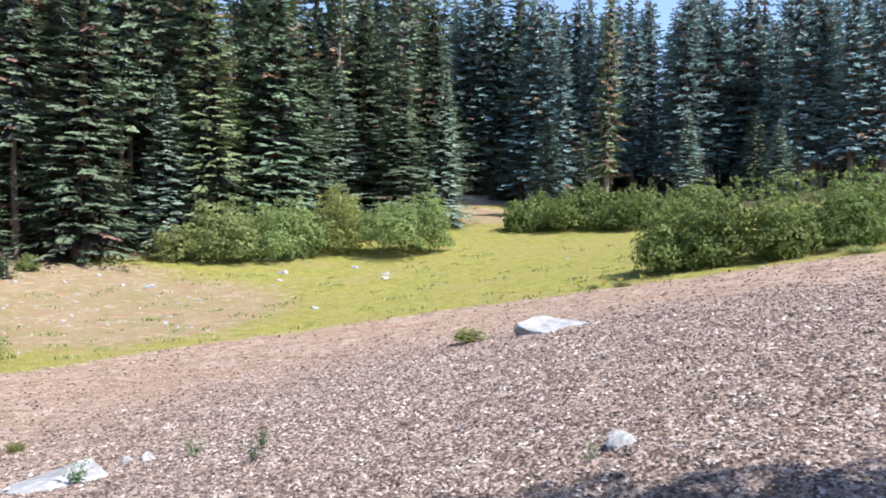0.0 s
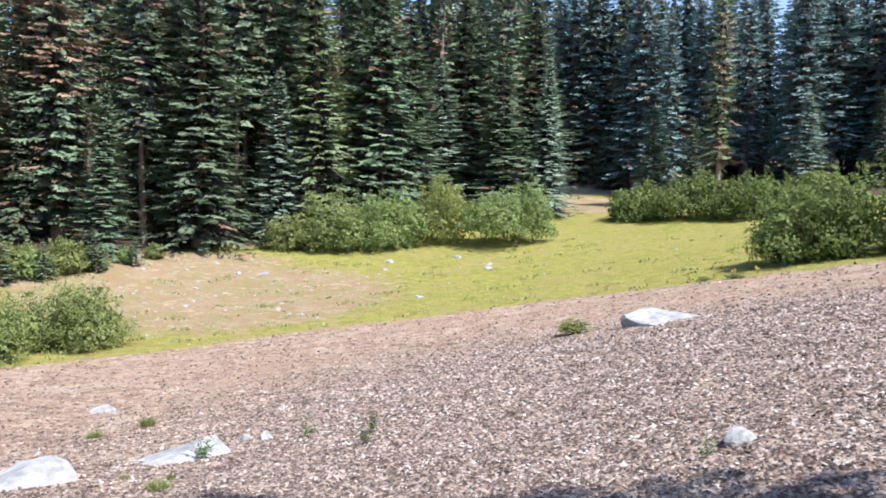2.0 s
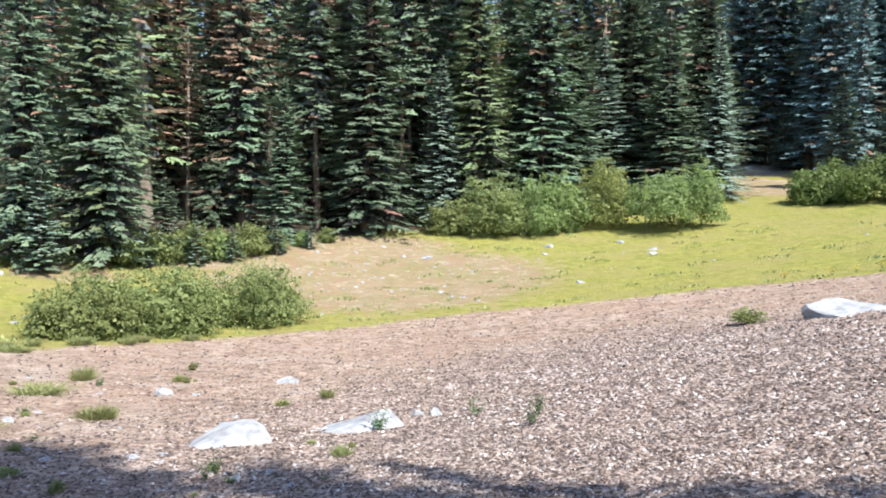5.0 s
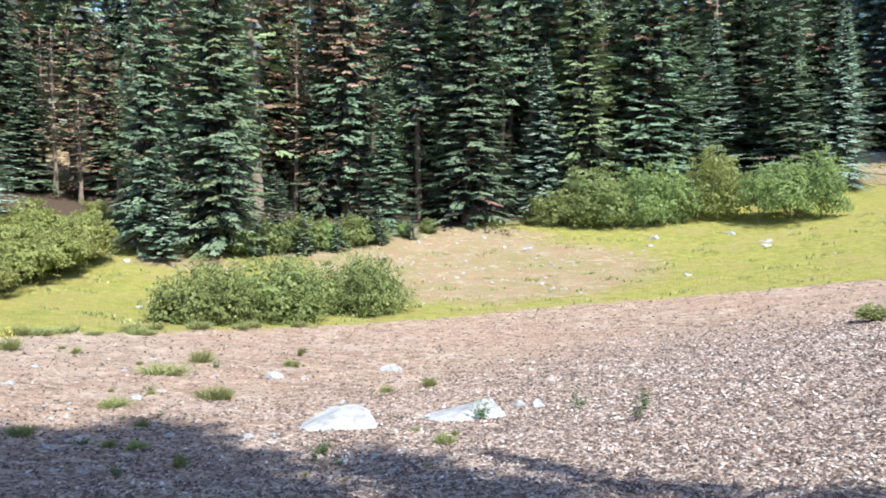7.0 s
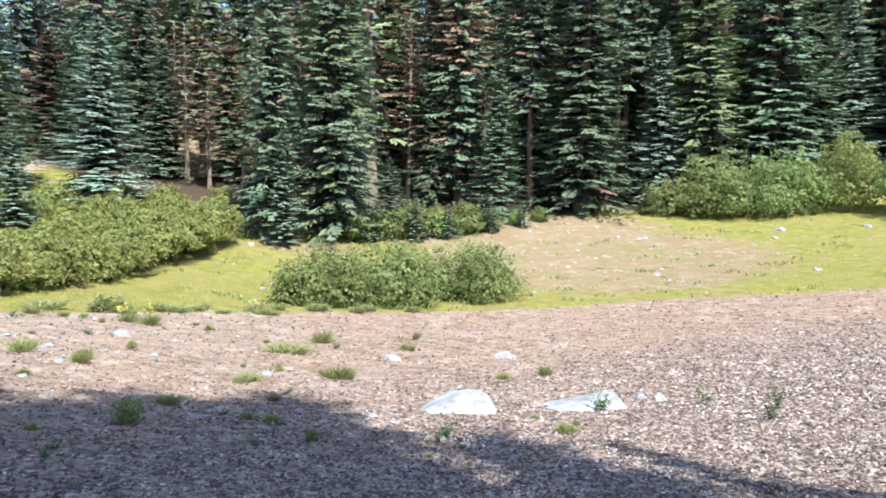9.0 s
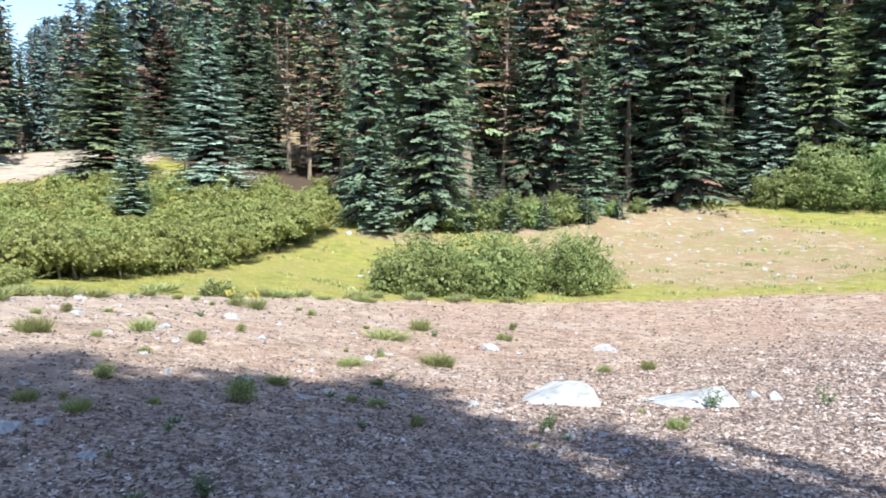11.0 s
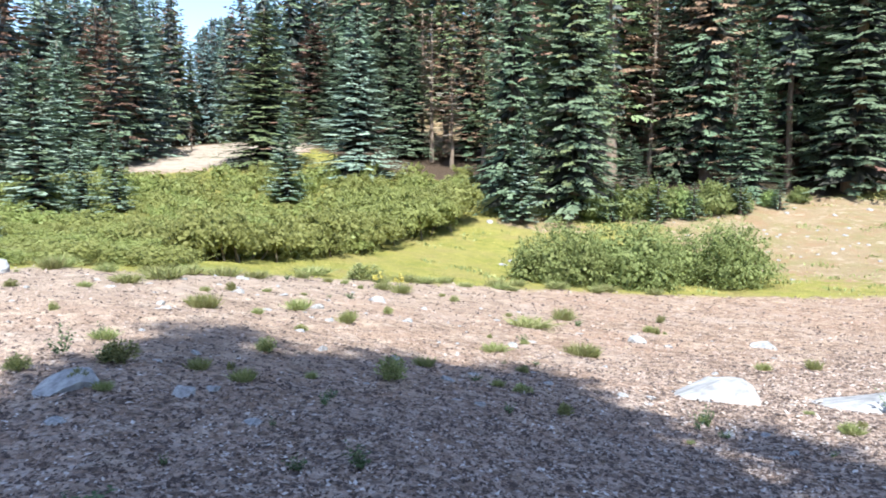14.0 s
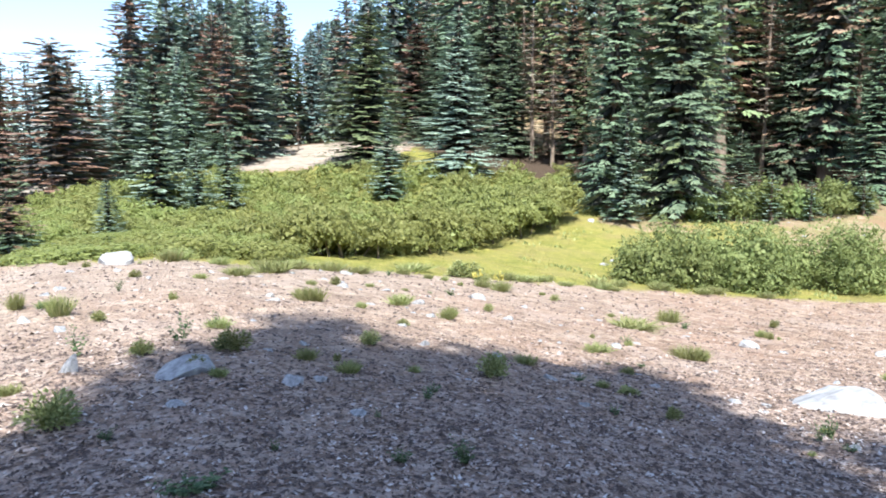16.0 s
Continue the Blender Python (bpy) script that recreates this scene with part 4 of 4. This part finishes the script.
for k, (x0, y0, x1, y1, dep, h, lob, n) in enumerate(((-11.6, 12.6, -11.9, 17.6, 1.8, 0.95, 5, 9000), (-12.0, 17.4, -12.3, 23.0, 2.0, 1.2, 5, 9000),
                                                      (-12.5, 22.6, -12.2, 27.4, 2.4, 1.55, 5, 10000), (-12.2, 27.0, -11.9, 31.2, 2.6, 1.75, 4, 11000), (-15.0, 25.5, -14.8, 31.5, 2.8, 1.2, 5, 9000))):
    long_bush(x0, y0, x1, y1, dep, h, lob, n, 0.098, M_THICKET, "bright yellow-green willow hedge at the thicket's edge", 40 + k, 0.9, 0.14, -0.4)


# ---- rocks ----
def rock_mesh(seed, cuts=9, sub=3, wedge=0.0):
    g = np.random.default_rng(seed)
    bm = bmesh.new()
    bmesh.ops.create_icosphere(bm, subdivisions=sub, radius=1.0)
    planes = [(Vector(unit(g.normal(0, 1, 3) * [1, 1, 0.9])), g.uniform(0.5, 0.8)) for _ in range(cuts)]
    planes.append((Vector((g.normal(0, 0.15), g.normal(0, 0.15), 1)).normalized(), 0.6))
    for v in bm.verts:
        for nrm, d in planes:
            k = v.co.dot(nrm) - d
            if k > 0:
                v.co -= nrm * k * 0.98
        v.co += v.co * (noise.noise(v.co * 1.8 + Vector((seed, 0, 0))) * 0.10 + noise.noise(v.co * 5 + Vector((0, seed, 0))) * 0.04)
    for v in bm.verts:
        v.co.z *= max(0.12, 0.75 + wedge * v.co.x - 1.6 * wedge * max(0.0, v.co.x - 0.35)) if v.co.z > 0 else 0.9
    me = bpy.data.meshes.new("rock")
    bm.to_mesh(me)
    bm.free()
    me.materials.append(M_ROCK)
    return me


ROCK_MESHES = [rock_mesh(s, 7 + s, 3, w) for s, w in enumerate((0.15, 0.25, 0.8, 0.65, 0.2))]


def rock(x, y, w, h, label, mesh=0, rz=0.0, depth=0.7, group="rocks on the bank", name="rock"):
    """w across, h above the ground, sunk by a third."""
    ob = new(name, ROCK_MESHES[mesh])
    sunk, tall = (0.62, 2.9) if h < 0.35 * w else (0.12, 1.75)
    ob.matrix_world = Matrix.LocRotScale((x, y, gz(x, y) - h * sunk), Euler((0, 0, rz)), (w * 0.58, w * 0.58 * depth, h * tall))
    return tagged(ob, label, "rock", group)


rock(3.83, 3.4, 0.29, 0.08, "small pale granite rock on the gravel", 0, 0.4, 0.8)
rock(10.7, 11.9, 2.05, 0.17, "low flat white granite outcrop in the dirt", 4, 0.5, 0.8)
rock(-0.52, 7.25, 1.1, 0.18, "wedge-shaped pale granite rock half sunk in dirt", 2, 0.15, 0.6)
rock(0.92, 7.9, 1.2, 0.19, "pale grey granite rock behind a leafy stem", 3, -0.2, 0.6)
rock(-4.0, 3.16, 0.52, 0.06, "flat grey granite rock in the shade", 1, 2.2, 0.6)
rock(-10.75, 7.55, 0.6, 0.26, "rounded white boulder at the thicket's foot", 0, 0.2, 0.9)
rock(-4.55, 2.76, 0.13, 0.12, "upright little pale stone beside a dark tuft", 2, 0.5, 0.9)
for x, y, w, h, k in ((0.1, 12.6, 0.55, 0.07, 4), (-1.7, 11.4, 0.28, 0.085, 1), (-3.45, 3.55, 0.20, 0.045, 4), (-3.54, 2.7, 0.15, 0.03, 0), (-3.77, 5.65, 0.16, 0.05, 2),
                      (-5.67, 10.4, 0.3, 0.1, 1), (-3.43, 3.8, 0.16, 0.03, 3), (-2.87, 3.42, 0.16, 0.02, 4), (-5.58, 8.5, 0.18, 0.09, 0), (1.83, 8.3, 0.24, 0.07, 2), (1.62, 8.45, 0.2, 0.08, 4)):
    rock(x, y, w, h, "small pale stone lying in the dirt", k, rng.random() * 6, group="small stones on the bank", name="stone")
for x, y, w, h in ((17.9, 33.5, 1.0, 0.27), (18.5, 34.3, 0.8, 0.25), (12.2, 28.85, 0.85, 0.22), (7.03, 28.4, 0.41, 0.22), (6.6, 28.6, 0.28, 0.18), (-7.56, 24.0, 0.36, 0.22), (14.1, 38.0, 1.2, 0.26),
                   (7.2, 37.1, 1.1, 0.2), (18.0, 37.2, 0.9, 0.22), (18.9, 29.6, 0.28, 0.14), (26.8, 29.5, 0.43, 0.16), (32.3, 30.1, 0.5, 0.16), (-7.5, 22.9, 0.45, 0.1), (6.0, 37.6, 0.6, 0.18),
                   (5.3, 39.9, 0.5, 0.16), (13.3, 36.2, 0.6, 0.15), (3.7, 38.6, 0.42, 0.18), (43.5, 63.0, 1.9, 0.6), (-10.6, 30.8, 0.65, 0.2)):
    rock(x, y, w * 0.65, h * 0.55, "white stone lying in the meadow grass", int(rng.integers(5)), rng.random() * 6, group="stones in the meadow", name="stone")


# stones and low growth over the dry ground
g_dry = np.random.default_rng(29)
for k in range(130):
    x, y = g_dry.normal(4.5, 4.6), g_dry.normal(33.5, 3.2)
    if math.hypot(x, y) < rim(math.atan2(x, y)) + 2.5 or math.hypot(x, y) > 40:
        continue
    if k % 2:
        w = g_dry.uniform(0.12, 0.28)
        rock(x, y, w, w * 0.22, "small pale stone lying on the dry ground", int(g_dry.integers(5)), g_dry.random() * 6, group="stones in the meadow", name="stone")


# flat fragments and sparse growth over the sunlit bank
g_small = np.random.default_rng(17)
for _ in range(95):
    az, r = radians(g_small.uniform(-64, 2)), g_small.uniform(5.5, 14.5)
    x, y = r * math.sin(az), r * math.cos(az)
    if r < rim(az) - 0.8:
        w = g_small.uniform(0.05, 0.17) * (0.6 + r * 0.05)
        rock(x, y, w, w * g_small.uniform(0.12, 0.3), "flat pale stone fragment lying in the dirt", int(g_small.integers(5)), g_small.random() * 6, group="small stones on the bank", name="stone")


# ---- loose chips and crumbs on the bank ----
def build_chips(n):
    g = np.random.default_rng(5)
    az = np.radians(g.uniform(-72, 72, n * 3))
    r = 2.6 * (30 / 2.6) ** (g.random(n * 3) ** 0.85)
    x, y = r * np.sin(az), r * np.cos(az)
    keep = (r < rim(az) + 0.3) & (g.random(n * 3) < 0.13 + 0.87 * sstep(-2.0, 4.5, 0.85 * x - 0.62 * y + 6.6) * sstep(22, 11, r))
    x, y, r = x[keep][:n], y[keep][:n], r[keep][:n]
    m = len(x)
    z = np.array([gz(a, b) for a, b in zip(x, y)])
    s = 0.0015 + 0.009 * g.random(m) ** 3.2 + 0.00145 * r
    flat = g.random(m) < 0.55
    s = np.where(flat, s * 1.2, s)
    octa = np.array([[1, 0, 0], [0, 1, 0], [-1, 0, 0], [0, -1, 0], [0, 0, 1]], float)
    v = octa[None] * (0.65 + 0.7 * g.random((m, 5, 1)))
    v = v * np.stack([s * g.uniform(0.9, 1.9, m), s * g.uniform(0.6, 1.1, m), s * g.uniform(0.4, 1.0, m) * np.where(flat, 0.35, 1.0)], 1)[:, None]
    a = g.random(m) * 6.28
    ca, sa = np.cos(a)[:, None], np.sin(a)[:, None]
    tilt = g.normal(0, 0.3, (m, 1))
    v = np.stack([v[..., 0] * ca - v[..., 1] * sa, v[..., 0] * sa + v[..., 1] * ca, v[..., 2] + v[..., 0] * tilt], -1)
    v = v + np.stack([x, y, z + s * 0.12], 1)[:, None]
    tri = np.array([[0, 1, 4], [1, 2, 4], [2, 3, 4], [3, 0, 4]])
    f = (np.arange(m)[:, None, None] * 5 + tri[None]).reshape(-1, 3)
    me = mesh_from("gravel", v.reshape(-1, 3), f, [M_CHIP])
    bed = sstep(-2.0, 4.5, 0.85 * x - 0.62 * y + 6.6) * sstep(22, 11, r)
    me.attributes.new("bed", "FLOAT", "POINT").data.foreach_set("value", np.repeat(bed, 5).astype(np.float32))
    tagged(new("gravel", me), "pale stone chips and dark bark crumbs strewn over dirt", "gravel", kind="stuff")


build_chips(125000)


# ---- tufts and small plants ----
def tuft_mesh(sort, seed):
    """Unit plant, one metre wide and high before scaling."""
    g = np.random.default_rng(seed)
    if sort in ("grass", "sage"):
        n = 520 if sort == "grass" else 1300
        a, t = g.random(n) * 6.28, g.random(n) ** 0.7
        base = np.stack([np.cos(a) * t * 0.36, np.sin(a) * t * 0.36, np.zeros(n)], 1)
        way = unit(np.stack([np.cos(a) * t * 0.4, np.sin(a) * t * 0.4, np.full(n, 0.95)], 1) + g.normal(0, 0.26, (n, 3)))
        ln = (0.35 + 0.55 * g.random(n))
        if sort == "sage":
            way = unit(np.stack([np.cos(a) * t, np.sin(a) * t, 0.25 + 0.8 * g.random(n)], 1))
            base = way * (g.random(n) ** 0.35)[:, None] * np.array([0.5, 0.5, 0.85]) * (0.8 + 0.25 * np.sin(a * 3 + seed))[:, None]
            way = unit(way + g.normal(0, 0.5, (n, 3)))
            ln = 0.06 + 0.07 * g.random(n)
        nm = unit(g.normal(0, 1, (n, 3)))
        v, f = feathers(base, way, ln, ln * (0.02 if sort == "grass" else 0.22), nm)
        return mesh_from("blades", v, f, [M_GRASS if sort == "grass" else M_SAGE])
    n_st = 7 if sort == "forb" else 12
    S, W, L = [], [], []
    for k in range(n_st):
        a = g.random() * 6.28
        lean = g.uniform(0.15, 0.55)
        top = np.array([math.cos(a) * lean, math.sin(a) * lean, g.uniform(0.55, 1.0) if sort == "forb" else g.uniform(0.35, 0.9)])
        for t in np.linspace(0.2, 1.0, 9 if sort == "forb" else 8):
            for _ in range(2):
                S.append(top * t + g.normal(0, 0.015, 3))
                W.append(unit(g.normal(0, 1, 3) * [1, 1, 0.5] + top * 0.4))
                L.append(g.uniform(0.08, 0.17) * (1.2 - 0.4 * t))
        S.append(np.zeros(3))
        W.append(unit(top))
        L.append(float(np.linalg.norm(top)))
    S, W, L = np.array(S), np.array(W), np.array(L)
    wd = np.where(L > 0.32, 0.012, L * 0.30)
    v, f = feathers(S, W, L, wd, unit(g.normal(0, 0.5, (len(S), 3)) + [0, 0, 1.0]))
    return mesh_from("leaves", v, f, [M_FORB])


TUFT = {k: [tuft_mesh(k, 31 + i) for i in range(3)] for k in ("grass", "sage", "leafy", "forb")}
def flower_mesh(seed):
    g = np.random.default_rng(seed)
    S, W, L, I = [], [], [], []
    for k in range(9):
        a, lean = g.random() * 6.28, g.uniform(0.1, 0.4)
        top = np.array([math.cos(a) * lean, math.sin(a) * lean, g.uniform(0.6, 1.0)])
        S.append(np.zeros(3)), W.append(unit(top)), L.append(float(np.linalg.norm(top))), I.append(0)
        for _ in range(10):
            S.append(top * g.uniform(0.75, 1.0)), W.append(unit(g.normal(0, 1, 3))), L.append(0.14), I.append(1)
    S, W, L = np.array(S), np.array(W), np.array(L)
    v, f = feathers(S, W, L, np.where(L > 0.2, 0.015, 0.05), unit(g.normal(0, 1, (len(S), 3))))
    return mesh_from("flower", v, f, [M_FORB, M_FLOWER], I)


TUFT["flower"] = [flower_mesh(k) for k in range(3)]
TUFT_LABEL = {"flower": ("wildflower", "yellow-flowered stalks at the meadow's rim", "flower"), "grass": ("grass_tuft", "dry yellow-green grass tuft on bare dirt", "grass tuft"), "sage": ("low_shrub", "low rounded grey-green tuft on bare dirt", "shrub"),
              "leafy": ("leafy_plant", "small dark green leafy plant in the dirt", "plant"), "forb": ("forb", "thin leafy forb standing in the gravel", "plant")}


def tuft(x, y, w, h, sort):
    name, label, cat = TUFT_LABEL[sort]
    ob = new(name, TUFT[sort][int(rng.integers(3))])
    ob.matrix_world = Matrix.LocRotScale((x, y, gz(x, y) - 0.01), Euler((0, 0, rng.random() * 6)), (w * 0.9, w * 0.9, h * 0.95))
    return tagged(ob, label, cat, name.replace("_", " ") + "s on the bank")


TUFTS_SHADE = [
    (-2.82, 5.17, 0.33, 0.26, 'sage'), (-2.03, 3.2, 0.21, 0.16, 'leafy'), (-3.92, 5.04, 0.23, 0.15, 'sage'), (-4.24, 3.79, 0.36, 0.2, 'sage'),
    (-5.94, 6.75, 0.28, 0.25, 'grass'), (-5.55, 8.0, 0.31, 0.21, 'grass'), (-4.61, 7.67, 0.18, 0.2, 'grass'), (-6.35, 12.78, 0.45, 0.28, 'grass'),
    (-6.73, 12.71, 0.34, 0.22, 'grass'), (-3.22, 13.0, 0.42, 0.32, 'grass'), (-2.1, 9.09, 0.41, 0.21, 'grass'), (-3.33, 11.08, 0.82, 0.18, 'grass'),
    (-1.69, 15.23, 0.18, 0.22, 'leafy'), (-1.83, 5.13, 0.13, 0.12, 'leafy'), (-2.79, 4.1, 0.12, 0.12, 'leafy'), (-2.75, 2.62, 0.09, 0.09, 'leafy'),
    (-2.25, 2.96, 0.14, 0.11, 'leafy'), (-2.75, 3.47, 0.07, 0.07, 'leafy'), (-3.45, 4.12, 0.17, 0.13, 'grass'), (-0.55, 5.97, 0.17, 0.17, 'forb'),
    (-1.96, 5.89, 0.25, 0.09, 'sage'),
]
TUFTS_LEFT = [
    (-8.26, 8.53, 0.65, 0.26, 'grass'), (-7.98, 7.56, 0.43, 0.19, 'grass'), (-7.95, 14.17, 1.14, 0.44, 'sage'), (-8.92, 13.63, 0.89, 0.23, 'grass'),
    (-8.84, 9.75, 0.51, 0.2, 'grass'), (-5.01, 4.4, 0.21, 0.13, 'grass'), (-6.92, 8.4, 0.21, 0.17, 'sage'), (-3.82, 2.19, 0.39, 0.23, 'sage'),
    (-3.43, 2.21, 0.13, 0.09, 'leafy'), (-4.83, 3.01, 0.2, 0.22, 'forb'), (-4.64, 3.69, 0.24, 0.24, 'forb'), (-4.27, 3.71, 0.18, 0.16, 'leafy'),
    (-4.45, 3.2, 0.22, 0.13, 'sage'), (-6.4, 3.88, 0.23, 0.26, 'grass'), (-7.17, 3.95, 0.16, 0.24, 'grass'), (-4.59, 2.4, 0.15, 0.09, 'grass'),
    (-5.04, 4.38, 0.13, 0.16, 'forb'), (-7.31, 5.14, 0.21, 0.15, 'forb'), (-6.39, 5.08, 0.13, 0.13, 'sage'), (-6.03, 6.69, 0.28, 0.21, 'grass'),
]
TUFTS_RIGHT = [
    (9.46, 13.47, 1.0, 0.44, 'sage'), (2.15, 7.82, 0.25, 0.26, 'forb'), (2.42, 6.66, 0.24, 0.23, 'forb'), (1.03, 7.6, 0.36, 0.27, 'forb'),
    (-0.49, 6.19, 0.15, 0.25, 'leafy'), (3.48, 3.38, 0.16, 0.16, 'forb'), (-1.71, 14.93, 0.24, 0.19, 'sage'), (-1.97, 9.13, 0.22, 0.19, 'grass'),
    (-2.63, 2.01, 0.33, 0.09, 'leafy'), (26.88, 14.08, 1.4, 0.37, 'grass'), (20.02, 19.08, 0.64, 0.3, 'grass'), (19.65, 20.14, 0.43, 0.26, 'grass'),
    (-2.4, 5.97, 0.16, 0.09, 'leafy'), (-4.51, 7.43, 0.21, 0.19, 'grass'), (-2.86, 7.9, 0.33, 0.12, 'grass'), (2.7, 7.26, 0.31, 0.25, 'forb'),
    (-2.85, 4.29, 0.13, 0.1, 'leafy'),
]

for row in TUFTS_SHADE + TUFTS_LEFT + TUFTS_RIGHT:
    tuft(*row)


for x, y in ((18.3, 21.6), (18.9, 21.2), (19.5, 20.7), (20.0, 20.0), (20.5, 19.6), (20.9, 18.9), (17.2, 22.6), (-7.3, 13.6), (-6.9, 13.9)):
    tuft(x, y, 0.35, 0.32, "flower")


for _ in range(60):
    az, r = radians(g_small.uniform(-62, 6)), g_small.uniform(4.5, 15)
    x, y = r * math.sin(az), r * math.cos(az)
    if r < rim(az) - 0.3:
        w = g_small.uniform(0.08, 0.22) * (0.7 + 0.04 * r)
        tuft(x, y, w, w * g_small.uniform(0.5, 0.9), str(g_small.choice(["grass", "sage", "leafy", "grass"])))
for _ in range(26):
    az = radians(g_small.uniform(-52, -6))
    r = float(rim(az)) + g_small.uniform(-0.7, 0.7)
    tuft(r * math.sin(az), r * math.cos(az), g_small.uniform(0.3, 0.7), g_small.uniform(0.15, 0.3), "grass")


# ---- meadow grass ----
def build_grass(n):
    g = np.random.default_rng(9)
    az = np.radians(g.uniform(-40, 68, n * 2))
    r = g.uniform(14, 62, n * 2)
    x, y = r * np.sin(az), r * np.cos(az)
    d = np.maximum(blob(x, y, 4.5, 33, 7, 6), blob(x, y, -3, 37, 8, 2.4))
    keep = (r > rim(az) + 0.2 + g.normal(0, 0.7, n * 2)) & (r < np.interp(az, WOOD_AZ, WOOD_R) - 1) & (x > thicket_edge(y) - 1) & (g.random(n * 2) > d * 0.85)
    x, y, r = x[keep][:n], y[keep][:n], r[keep][:n]
    m = len(x)
    z = np.array([gz(a, b) for a, b in zip(x, y)]) - 0.01
    way = unit(g.normal(0, 0.45, (m, 3)) + np.array([0, 0, 1.0]))
    ln = g.uniform(0.02, 0.05, m) + 0.0005 * r
    nm = unit(g.normal(0, 1, (m, 3)))
    v, f = feathers(np.stack([x, y, z], 1), way, ln, ln * 0.16 + 0.004, nm)
    tagged(new("meadow_grass", mesh_from("meadow_grass", v, f, [M_MEADOW])), "short yellow-green meadow grass", "grass", kind="stuff")


build_grass(30000)


def build_weeds(n):
    """Low clumps of darker herbs and taller grass in the meadow and on the dry ground."""
    g = np.random.default_rng(13)
    az, r = np.radians(g.uniform(-24, 50, n)), g.uniform(20, 46, n)
    x, y = r * np.sin(az), r * np.cos(az)
    keep = (r > rim(az) + 0.5) & (r < np.interp(az, WOOD_AZ, WOOD_R) - 0.5) & (x > thicket_edge(y))
    x, y = np.repeat(x[keep], 22), np.repeat(y[keep], 22)
    m = len(x)
    x, y = x + g.normal(0, 0.22, m), y + g.normal(0, 0.16, m)
    z = np.array([gz(a, b) for a, b in zip(x, y)]) - 0.01
    way = unit(g.normal(0, 0.6, (m, 3)) + np.array([0, 0, 1.0]))
    ln = g.uniform(0.05, 0.17, m)
    v, f = feathers(np.stack([x, y, z], 1), way, ln, ln * 0.22, unit(g.normal(0, 1, (m, 3))))
    tagged(new("meadow_weeds", mesh_from("meadow_weeds", v, f, [M_SAGE])), "low grey-green herbs scattered over the meadow", "weeds", kind="stuff")


build_weeds(300)
